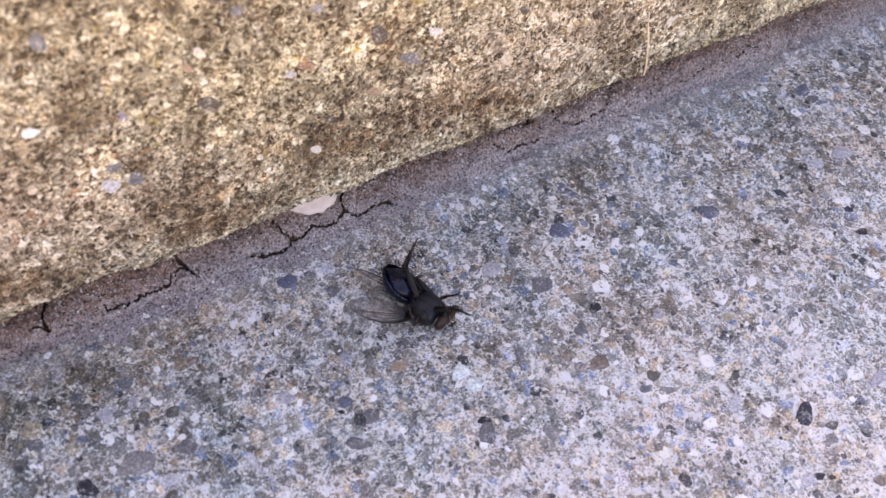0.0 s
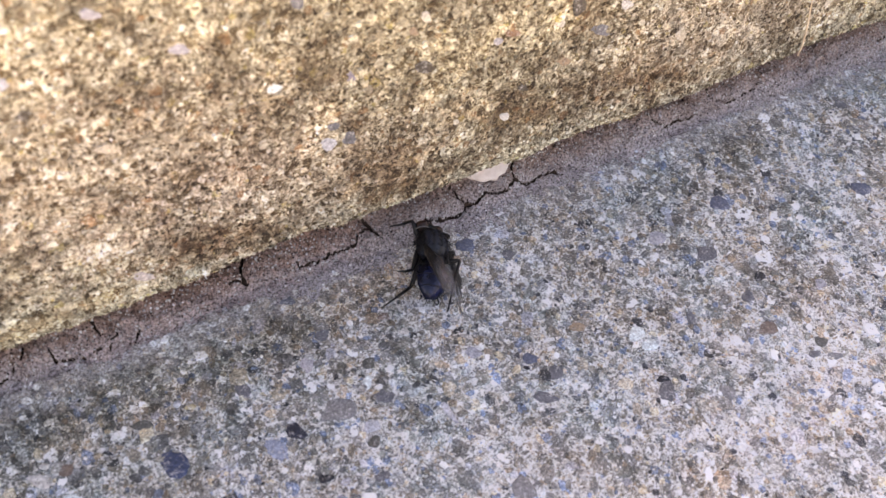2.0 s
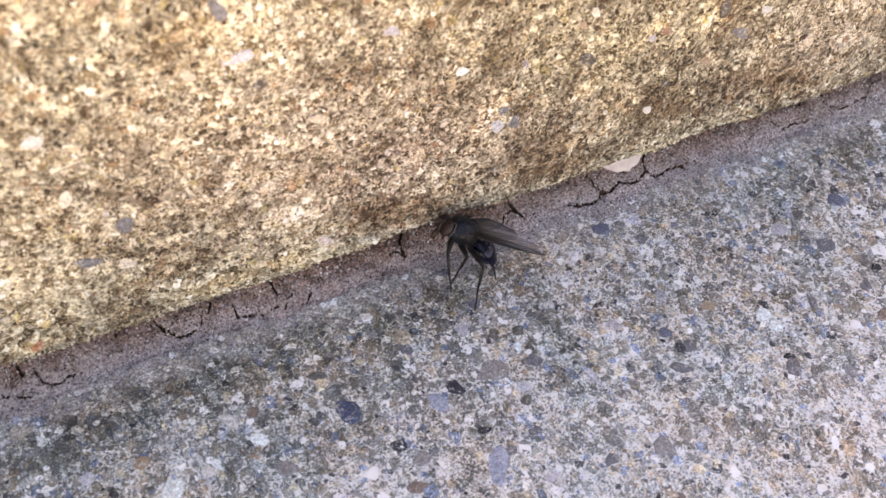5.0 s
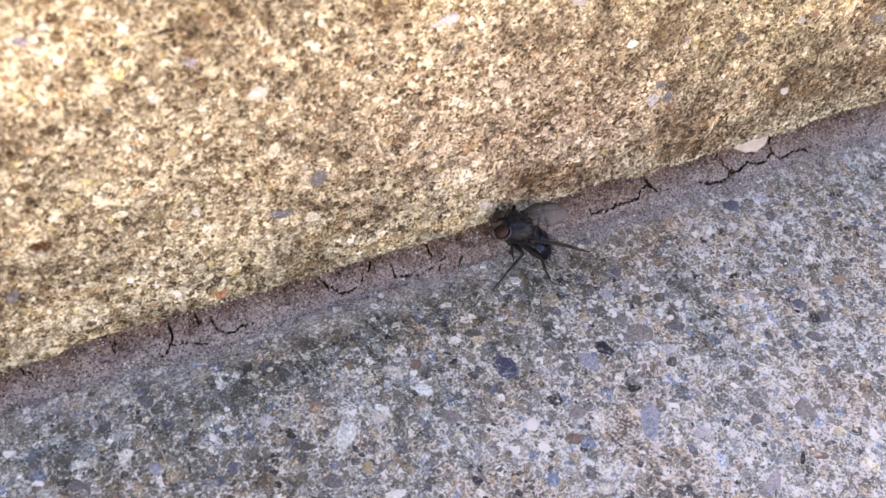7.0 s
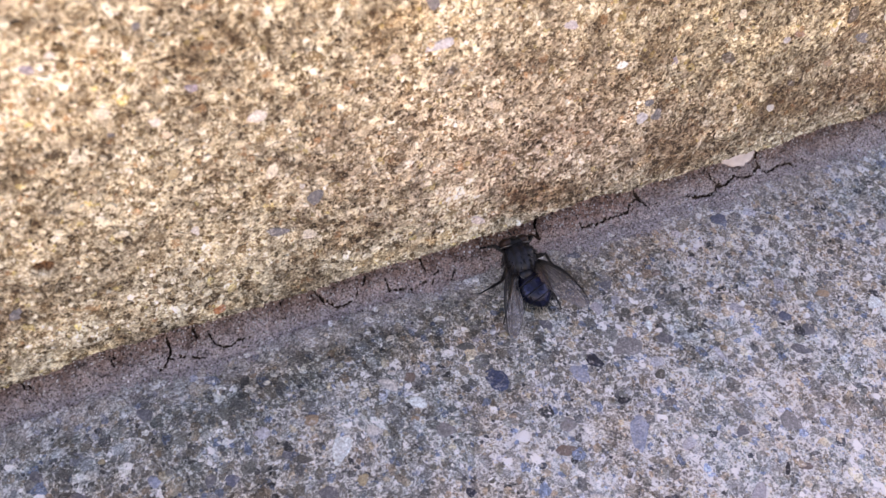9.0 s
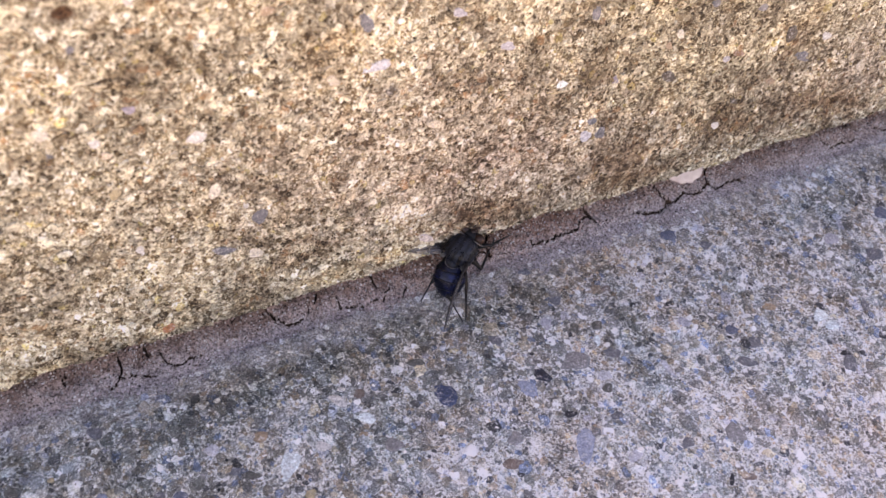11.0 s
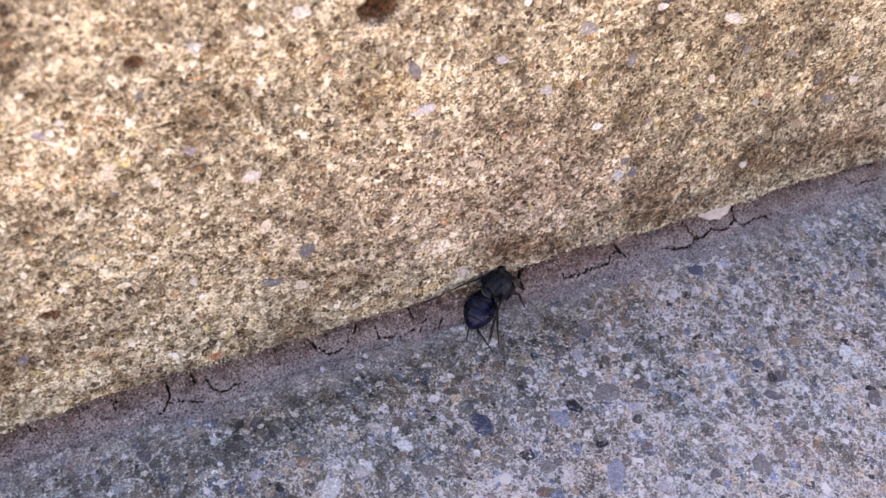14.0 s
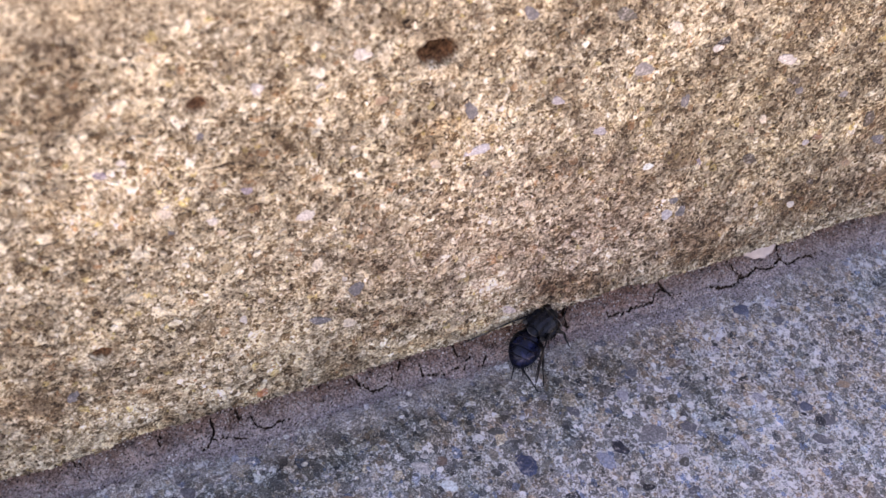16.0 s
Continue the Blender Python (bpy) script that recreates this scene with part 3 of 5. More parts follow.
# ---- the flake under the lip and the dry stem ----
def flake():
    m, n, l, b = material("pale_flake", 0.6)
    v = coords(n, l, 1.0)
    l.new(ramp(n, l, noise_tex(n, l, v, 0.8, 4), [(0.3, (0.66, 0.52, 0.44)), (0.7, (0.82, 0.70, 0.62))]), b.inputs["Base Color"])
    bm = bmesh.new()
    nu, nv = 26, 8
    top = [[None] * nv for _ in range(nu)]
    bot = [[None] * nv for _ in range(nu)]
    for i in range(nu):
        u = i / (nu - 1)
        w = 4.6 * math.sin(math.pi * min(1, 0.06 + u * 0.98)) ** 0.7 * (0.55 + 0.55 * u) + 0.1
        for j in range(nv):
            q = j / (nv - 1)
            x = -6.0 + 11.0 * u + 1.2 * q + 0.25 * math.sin(u * 17)
            y = -w * (1 - q) + 0.12 * math.sin(u * 31)
            z = 0.55 * math.sin(q * 2.2) + 0.25 * math.sin(u * 5)
            top[i][j] = bm.verts.new((x * MM, y * MM, (z + 0.18) * MM))
            bot[i][j] = bm.verts.new((x * MM, y * MM, (z - 0.18) * MM))
    for i in range(nu - 1):
        for j in range(nv - 1):
            bm.faces.new((top[i][j], top[i + 1][j], top[i + 1][j + 1], top[i][j + 1]))
            bm.faces.new((bot[i][j], bot[i][j + 1], bot[i + 1][j + 1], bot[i + 1][j]))
    ring = [(i, 0) for i in range(nu)] + [(nu - 1, j) for j in range(1, nv)] + [(i, nv - 1) for i in range(nu - 2, -1, -1)] + [(0, j) for j in range(nv - 2, 0, -1)]
    for (a, c), (e, f) in zip(ring, ring[1:] + ring[:1]):
        bm.faces.new((top[a][c], bot[a][c], bot[e][f], top[e][f]))
    ob = new("leaf_flake", bm_mesh("leaf_flake", bm, m))
    ob.matrix_world = pose(0.0238, 0.0052, 0.0048, 34, 0, 0)
    tagged(ob, "pale pinkish dry flake wedged under the step in the dirt", "flake")


def stem():
    m, n, l, b = material("dry_straw", 0.6)
    v = coords(n, l, 1.0)
    l.new(ramp(n, l, noise_tex(n, l, v, 0.6, 3), [(0.3, (0.62, 0.46, 0.30)), (0.7, (0.80, 0.64, 0.46))]), b.inputs["Base Color"])
    bm = bmesh.new()
    tube(bm, [(85.9, -1.3, 10.4), (85.6, -1.4, 12.5), (84.9, -1.4, 16), (84.1, -1.2, 19.5), (83.4, -0.9, 22.5), (82.9, -0.5, 25.5)], [0.13, 0.17, 0.18, 0.17, 0.14, 0.06])
    tagged(new("grass_stem", bm_mesh("grass_stem", bm, m)), "thin dry straw-coloured grass stem leaning on the step", "grass")


def chip(name, x, y, length, width, high, turn, tone, label, category, seed):
    """A small loose chip or husk lying on the paving."""
    rng = random.Random(seed)
    bm = bmesh.new()
    bmesh.ops.create_icosphere(bm, subdivisions=2, radius=0.5)
    for v in bm.verts:
        k = 1 + 0.35 * (noise.noise(v.co * 2.3 + Vector((seed, 0, 0)))) + rng.uniform(-0.05, 0.05)
        v.co = Vector((v.co.x * length * k, v.co.y * width * k, max(-0.22, v.co.z) * high * k)) * MM
    ob = new(name, bm_mesh(name, bm, STONE_MATS[tone], False))
    ob.matrix_world = pose(x * MM, y * MM, (float(ground_at(np.array(x), np.array(y))) + 0.22 * high + 0.05) * MM, 0, 0, turn)
    tagged(ob, label, category, "loose bits on the paving")


chip("stone_chip", 49.9, -0.5, 2.6, 1.5, 1.0, 46, "pale", "small white angular stone chip lying by the dirt", "stone chip", 1)
chip("stone_chip", 51.9, -1.4, 1.1, 0.9, 0.7, 20, "pale", "tiny white grit grain lying by the dirt", "stone chip", 2)
chip("stone_chip", -10.9, -13.5, 1.0, 0.9, 0.7, 142, "white", "tiny white grit grain on the paving", "stone chip", 3)
chip("stone_chip", -57.4, -14.5, 1.4, 0.9, 0.7, 156, "white", "tiny white grit grain on the paving", "stone chip", 4)
chip("seed_husk", -36.7, -14.4, 1.9, 0.9, 0.7, 159, "ochre", "small yellow-brown seed husk on the paving", "seed husk", 5)
chip("stone_chip", -38.2, -13.2, 1.2, 1.0, 0.8, 30, "pale", "tiny pale grey grit grain beside the seed husk", "stone chip", 6)
flake()
stem()

# ---- the fly ----
def body_coords(n, l):
    """Coordinates that move with the thing, in millimetres."""
    tc = n.new("ShaderNodeTexCoord")
    v = n.new("ShaderNodeVectorMath")
    v.operation = "SCALE"
    v.inputs["Scale"].default_value = 1000.0
    l.new(tc.outputs["Object"], v.inputs[0])
    return v.outputs[0]


def insect_material(name, dark, light, rough, metallic=0.0, scale=1.2, specular=0.5):
    m, n, l, b = material(name, rough, metallic, specular)
    v = body_coords(n, l)
    col = ramp(n, l, noise_tex(n, l, v, scale, 4, 0.6), [(0.35, dark), (0.66, light)])
    l.new(col, b.inputs["Base Color"])
    bump(n, l, b, noise_tex(n, l, v, scale * 5, 3), 0.4, 0.05)
    return m


def thorax_material():
    """Blue-grey dusting over black, with four bare dark stripes along the back."""
    m, n, l, b = material("fly_thorax", 0.42, specular=0.3)
    v = body_coords(n, l)
    xyz = n.new("ShaderNodeSeparateXYZ")
    l.new(v, xyz.inputs[0])
    wob = n.new("ShaderNodeMath")
    wob.operation = "MULTIPLY_ADD"
    wob.inputs[1].default_value = 0.35
    l.new(noise_tex(n, l, v, 1.4, 4, 0.7), wob.inputs[0])
    l.new(xyz.outputs["X"], wob.inputs[2])
    side = n.new("ShaderNodeMath")
    side.operation = "PINGPONG"
    side.inputs[1].default_value = 0.62
    l.new(wob.outputs[0], side.inputs[0])
    stripe = ramp(n, l, side.outputs[0], [(0.16, (0.0050, 0.0050, 0.0065)), (0.34, (0.0140, 0.0175, 0.0285))])
    dust = ramp(n, l, noise_tex(n, l, v, 3.0, 4, 0.75), [(0.35, (0.45, 0.45, 0.45)), (0.65, (1.3, 1.3, 1.3))])
    l.new(mix(n, l, 1.0, stripe, dust, "MULTIPLY"), b.inputs["Base Color"])
    bump(n, l, b, noise_tex(n, l, v, 5.0, 3), 0.6, 0.06)
    return m


def tergite_material():
    """Metallic blue plate, black at its hind margin, with a shifting grey bloom."""
    m, n, l, b = material("fly_tergite", 0.24, 0.45, 0.5)
    v = body_coords(n, l)
    col = ramp(n, l, noise_tex(n, l, v, 0.55, 4, 0.65), [(0.36, (0.0015, 0.002, 0.005)), (0.53, (0.004, 0.007, 0.030)), (0.72, (0.016, 0.026, 0.095))])
    bloom = ramp(n, l, noise_tex(n, l, v, 1.7, 5, 0.75), [(0.52, (0, 0, 0)), (0.68, (0.35, 0.35, 0.35))])
    l.new(mix(n, l, bloom, col, (0.030, 0.033, 0.052)), b.inputs["Base Color"])
    bump(n, l, b, noise_tex(n, l, v, 4.5, 4), 0.5, 0.06)
    return m


def wing_material():
    """Smoky membrane, browner and denser at the root."""
    m, n, l, b = material("wing_membrane", 0.30, specular=0.8)
    v = body_coords(n, l)
    xyz = n.new("ShaderNodeSeparateXYZ")
    l.new(v, xyz.inputs[0])
    out = n.new("ShaderNodeMapRange")
    out.inputs["From Min"].default_value, out.inputs["From Max"].default_value = 0.0, -9.0
    l.new(xyz.outputs["Y"], out.inputs["Value"])
    tone = ramp(n, l, out.outputs[0], [(0.05, (0.020, 0.014, 0.011)), (0.40, (0.13, 0.115, 0.116)), (0.9, (0.24, 0.218, 0.232))])
    cloud = ramp(n, l, noise_tex(n, l, v, 0.5, 3), [(0.3, (0.6, 0.6, 0.6)), (0.7, (1.25, 1.25, 1.25))])
    l.new(mix(n, l, 1.0, tone, cloud, "MULTIPLY"), b.inputs["Base Color"])
    l.new(ramp(n, l, out.outputs[0], [(0.05, (0.72, 0.72, 0.72)), (0.35, (0.42, 0.42, 0.42)), (0.95, (0.32, 0.32, 0.32))]), b.inputs["Alpha"])
    bump(n, l, b, noise_tex(n, l, v, 1.2, 3), 0.4, 0.12)
    return m


FLY_SIZE = 1.2
HIPS = [(0.8, 3.1, -1.1), (1.0, 1.8, -1.25), (0.9, 0.2, -1.2)]
FEMUR, TIBIA, TARSUS = [2.9, 3.3, 3.9], [2.8, 3.3, 3.7], [2.4, 3.0, 3.3]
WING_ROOT, WAIST = (2.05, 1.0, 1.0), (0, -0.3, 0.0)


def abdomen_girth(u):
    """Half width of the abdomen over its length, u from the tail (-1) to the waist (1)."""
    return 0.93 * (1 - abs(u) ** 2.3) ** 0.5 * (1.0 - 0.26 * max(0, -u) ** 1.3)


def fly():
    black = insect_material("fly_black", (0.002, 0.002, 0.002), (0.008, 0.007, 0.007), 0.5, specular=0.25)
    leg_m = insect_material("fly_leg", (0.004, 0.003, 0.0025), (0.017, 0.012, 0.010), 0.45, specular=0.3)
    hair = insect_material("fly_hair", (0.012, 0.009, 0.007), (0.045, 0.034, 0.027), 0.55, specular=0.3)
    belly = insect_material("fly_belly", (0.0025, 0.003, 0.007), (0.010, 0.014, 0.045), 0.25, 0.4, 0.8)
    thorax_m, plate_m, wing_m = thorax_material(), tergite_material(), wing_material()
    eye_m = insect_material("fly_eye", (0.012, 0.004, 0.002), (0.038, 0.014, 0.008), 0.4, scale=4, specular=0.35)
    silver = insect_material("fly_silver", (0.05, 0.046, 0.043), (0.15, 0.14, 0.13), 0.45, scale=3)
    brown = insect_material("fly_brown", (0.025, 0.011, 0.006), (0.06, 0.026, 0.015), 0.6)
    lobe_m = insect_material("fly_lobe", (0.035, 0.03, 0.024), (0.10, 0.09, 0.075), 0.5)
    vein_m = insect_material("wing_vein", (0.004, 0.003, 0.003), (0.018, 0.012, 0.009), 0.5)
    root = new("blowfly")
    tagged(root, "dark blue-black blowfly with smoky wings on the concrete", "fly")

    def rounded(name, mat, parent, label, *blobs):
        bm = bmesh.new()
        for c, s, f in blobs:
            blob(bm, c, s, shape=f)
        return part(name, bm_mesh(name, bm, mat), parent, label)

    head = rounded("head", black, root, "", ((0, 4.5, -0.35), (1.85, 0.78, 1.25), lambda u: 1 - 0.12 * u))
    rounded("frons", brown, head, "dull brown face between the eyes", ((0, 4.85, -0.4), (0.56, 0.68, 1.1), None))
    for sx_ in (-1, 1):
        rounded("eye", eye_m, head, "dark red compound eye", ((sx_ * 1.28, 4.62, -0.2), (0.90, 0.74, 1.16), None))
        bm = bmesh.new()
        arc = [(sx_ * (1.29 + 0.91 * math.sin(a)), 4.06 - 0.05 * math.cos(a), -0.22 + 1.17 * math.cos(a)) for a in (radians(d) for d in range(-50, 141, 19))]
        tube(bm, arc, [0.05] + [0.09] * (len(arc) - 2) + [0.05], 5)
        part("eye_rim", bm_mesh("eye_rim", bm, silver), head, "pale rim behind the eye")
        bm = bmesh.new()
        tube(bm, [(sx_ * 0.25, 5.55, 0.25), (sx_ * 0.34, 5.95, 0.0), (sx_ * 0.36, 6.05, -0.5)], [0.13, 0.16, 0.10])
        tube(bm, [(sx_ * 0.36, 6.0, -0.1), (sx_ * 0.6, 6.5, 0.35), (sx_ * 0.72, 6.8, 0.7)], [0.05, 0.03, 0.015], 4)
        part("antenna", bm_mesh("antenna", bm, brown), head)
    bm = bmesh.new()
    tube(bm, [(0, 5.1, -1.2), (0, 5.3, -2.0), (0, 5.2, -2.6)], [0.4, 0.32, 0.42], 8)
    part("proboscis", bm_mesh("proboscis", bm, brown), head)

    def square(u):
        """Squared-off back, pinched at the seam across its middle."""
        return (1.0 - abs(u) ** 2.2) ** 0.48 / max(0.05, (1 - u * u) ** 0.5) * (0.97 - 0.045 * math.exp(-((u - 0.05) / 0.07) ** 2))
    thorax = rounded("thorax", thorax_m, root, "dull blue-grey striped thorax", ((0, 1.9, 0.2), (2.5, 2.35, 2.05), square))
    scutellum = rounded("scutellum", thorax_m, thorax, "", ((0, -0.42, 0.95), (1.05, 0.68, 0.52), lambda u: 1 - 0.18 * max(0, -u)))
    bm = bmesh.new()
    tube(bm, [(0.98 * math.sin(a), -0.48 - 0.64 * math.cos(a), 1.02) for a in (radians(d) for d in range(-80, 81, 16))], [0.05] + [0.075] * 9 + [0.05], 5)
    part("scutellum_rim", bm_mesh("scutellum_rim", bm, silver), thorax, "pale hind rim")

    # the abdomen turns at the waist, where its space begins
    abdomen = rounded("abdomen", belly, root, "metallic dark blue abdomen in four plates", ((0, -2.7, -0.25), (2.35, 2.9, 1.6), abdomen_girth))
    for k, (front, back) in enumerate(((0.0, -1.5), (-1.38, -2.95), (-2.83, -4.35), (-4.2, -5.75))):
        bm = bmesh.new()
        nu, nv = 8, 18
        rings = []
        for shell in (0.0, -0.07):
            for i in range(nu):
                y = front + (back - front) * i / (nu - 1)
                u = max(-0.985, min(0.985, (y + 2.8) / 3.02))
                g = abdomen_girth(u) + 0.012 + 0.016 * (i / (nu - 1)) ** 3
                row = []
                for j in range(nv):
                    a = radians(-12 + 204 * j / (nv - 1))
                    row.append(bm.verts.new(Vector(((2.52 * g + shell) * math.cos(a), y, -0.15 + (1.86 * g + shell) * math.sin(a) - 0.05 * max(0, -y - 2.5) ** 1.5)) * MM))
                rings.append(row)
        for o in (0, nu):
            for i in range(o, o + nu - 1):
                for j in range(nv - 1):
                    bm.faces.new((rings[i][j], rings[i][j + 1], rings[i + 1][j + 1], rings[i + 1][j]))
        for i, e in ((0, nu), (nu - 1, 2 * nu - 1)):
            for j in range(nv - 1):
                bm.faces.new((rings[i][j], rings[i][j + 1], rings[e][j + 1], rings[e][j]))
        for j in (0, nv - 1):
            for i in range(nu - 1):
                bm.faces.new((rings[i][j], rings[i + 1][j], rings[nu + i + 1][j], rings[nu + i][j]))
        part("tergite", bm_mesh("tergite", bm, plate_m), abdomen)
        bm = bmesh.new()
        u = max(-0.985, min(0.985, (back + 2.8) / 3.02))
        g = abdomen_girth(u) + 0.03
        hem = [(2.52 * g * math.cos(a), back + 0.05, -0.15 + 1.86 * g * math.sin(a) - 0.05 * max(0, -back - 2.5) ** 1.5) for a in (radians(-10 + 200 * j / 20) for j in range(21))]
        tube(bm, hem, [0.08] * 21, 4)
        part("tergite_hem", bm_mesh("tergite_hem", bm, black), abdomen)
    rng = random.Random(7)
    for name, host, c, s, count, lo, long_ in (("thorax_bristles", thorax, (0, 1.9, 0.2), (2.4, 2.3, 2.0), 560, -0.75, 0.62), ("abdomen_bristles", abdomen, (0, -2.8, -0.2), (2.5, 2.95, 1.8), 150, -0.6, 0.55), ("tail_bristles", abdomen, (0, -4.7, -0.5), (1.5, 1.1, 1.1), 40, -0.8, 0.85)):
        bm = bmesh.new()
        for _ in range(count):
            d = Vector((rng.gauss(0, 1), rng.gauss(0, 1), rng.gauss(0, 1))).normalized()
            if d.z < lo or name == "tail_bristles" and d.y > -0.1:
                continue
            p = Vector((c[0] + d.x * s[0], c[1] + d.y * s[1], c[2] + d.z * s[2]))
            tip = p + (d + Vector((0, -0.9, 0))) * rng.uniform(0.45, 1.0) * long_
            tube(bm, [p, (p + tip) / 2 + d * 0.1, tip], [0.04, 0.03, 0.012], 3)
        part(name, bm_mesh(name, bm, hair if host == thorax else black), host)
    for ob in (abdomen, *abdomen.children):
        ob.data.transform(Matrix.Translation(-Vector(WAIST) * MM))

    wings, legs = [], []
    for side in (-1, 1):
        bm = bmesh.new()
        n_ = 26
        cols = []
        for i in range(n_):
            u = i / (n_ - 1)
            lead = 0.22 + 1.25 * math.sin(math.pi * min(1, u * 1.0)) ** 0.8 * (1 - 0.25 * u)
            trail = -0.25 - 2.2 * math.sin(math.pi * min(1, 0.06 + u * 0.925)) ** 0.55 * (0.82 + 0.18 * u)
            if u > 0.93:
                mid_ = (lead + trail) / 2
                lead, trail = (mid_ + (e - mid_) * math.sqrt(max(0.02, 1 - ((u - 0.93) / 0.075) ** 2)) for e in (lead, trail))
            col = []
            for q in (0, 0.2, 0.4, 0.6, 0.8, 1):
                col.append((side * (lead + (trail - lead) * q), -10.2 * u - 0.15 * q, 0.25 * math.sin(u * 3) + 0.07 * math.sin(q * 14 + u * 4)))
            cols.append(col)
        top = [[bm.verts.new((x * MM, y * MM, (z + 0.015) * MM)) for x, y, z in c] for c in cols]
        bot = [[bm.verts.new((x * MM, y * MM, (z - 0.015) * MM)) for x, y, z in c] for c in cols]
        for i in range(n_ - 1):
            for j in range(5):
                bm.faces.new((top[i][j], top[i + 1][j], top[i + 1][j + 1], top[i][j + 1]))
                bm.faces.new((bot[i][j], bot[i][j + 1], bot[i + 1][j + 1], bot[i + 1][j]))
            for j in (0, 5):
                bm.faces.new((top[i][j], bot[i][j], bot[i + 1][j], top[i + 1][j]))
        bm.faces.new([v for v in top[0]] + [v for v in bot[0][::-1]])
        bm.faces.new([v for v in top[-1]] + [v for v in bot[-1][::-1]])
        wing = part("wing", bm_mesh("wing", bm, wing_m), root, "smoky translucent wing with dark veins")

        def at(u, q):
            f = u * (n_ - 1)
            i = min(n_ - 2, int(f))
            a, b_ = (Vector(cols[i][0]).lerp(Vector(cols[i + 1][0]), f - i), Vector(cols[i][5]).lerp(Vector(cols[i + 1][5]), f - i))
            return a.lerp(b_, q) + Vector((0, 0, 0.03))

        def vein(q0, q1, q2, u0, u1, r):
            bm = bmesh.new()
            pts = [at(u0 + (u1 - u0) * i / 9, (1 - i / 9) ** 2 * q0 + 2 * (i / 9) * (1 - i / 9) * q1 + (i / 9) ** 2 * q2) for i in range(10)]
            tube(bm, pts, [r * (1 - 0.05 * i) for i in range(10)], 4)
            part("vein", bm_mesh("vein", bm, vein_m), wing)
        for row in ((0.0, 0.0, 0.02, 0.01, 0.97, 0.15), (0.10, 0.06, 0.02, 0.01, 0.62, 0.11), (0.14, 0.10, 0.03, 0.02, 0.84, 0.10), (0.25, 0.16, 0.20, 0.02, 0.97, 0.085),
                    (0.32, 0.30, 0.42, 0.02, 0.98, 0.08), (0.38, 0.52, 0.22, 0.10, 0.95, 0.075), (0.45, 0.58, 0.95, 0.03, 0.78, 0.07), (0.55, 0.72, 0.99, 0.03, 0.50, 0.06),
                    (0.30, 0.38, 0.50, 0.50, 0.53, 0.05), (0.42, 0.55, 0.72, 0.70, 0.66, 0.05)):
            vein(*row)
        wings.append((side, wing))
        rounded("calypter", lobe_m, thorax, "pale wing-base lobe", ((side * 1.8, -0.1, 0.75), (0.45, 0.42, 0.10), None))
        for k in range(3):
            lf, lt, ls = FEMUR[k], TIBIA[k], TARSUS[k]
            bm = bmesh.new()
            tube(bm, [(0, -0.25, 0), (0, lf * 0.12, 0), (0, lf * 0.4, 0.04), (0, lf * 0.8, 0.02), (0, lf, 0)], [0.30, 0.40, 0.44, 0.30, 0.20], 8)
            for _ in range(14):
                p = Vector((0, rng.uniform(0.2, 0.95) * lf, 0))
                d = Vector((rng.uniform(-1, 1), rng.uniform(0.1, 0.6), rng.uniform(-1, 1))).normalized()
                tube(bm, [p + d * 0.3, p + d * rng.uniform(0.55, 0.8)], [0.03, 0.01], 3)
            leg = part("leg", bm_mesh("leg", bm, leg_m), root)
            bm = bmesh.new()
            tube(bm, [(0, 0, 0), (0, lt * 0.15, 0.02), (0, lt * 0.6, 0.03), (0, lt, 0)], [0.19, 0.21, 0.22, 0.17], 7)
            for _ in range(16):
                p = Vector((0, rng.uniform(0.15, 1.0) * lt, 0))
                d = Vector((rng.uniform(-1, 1), rng.uniform(0.2, 0.9), rng.uniform(-1, 1))).normalized()
                tube(bm, [p, p + d * rng.uniform(0.35, 0.6)], [0.035, 0.01], 3)
            tibia = part("tibia", bm_mesh("tibia", bm, leg_m), leg)
            bm = bmesh.new()
            tube(bm, [(0, ls * i / 10, 0.05 * math.sin(i * 0.31)) for i in range(11)], [0.15 - 0.004 * i - 0.03 * (i % 2) for i in range(11)], 6)
            for c in (-0.25, 0.25):
                tube(bm, [(0, ls, 0), (c, ls + 0.25, -0.1)], [0.06, 0.02], 4)
            tarsus = part("tarsus", bm_mesh("tarsus", bm, leg_m), leg)
            legs.append((side, k, leg, tibia, tarsus))
    for ob in root.children_recursive:
        ob.data.transform(Matrix.Scale(FLY_SIZE, 4))
    return root, abdomen, wings, legs


blowfly, ABDOMEN, WINGS, LEGS = fly()

# ---- stones and grains, last of all ----
STONE_SHAPES, taken = {}, {"ground": [], "step": [], "dirt": []}


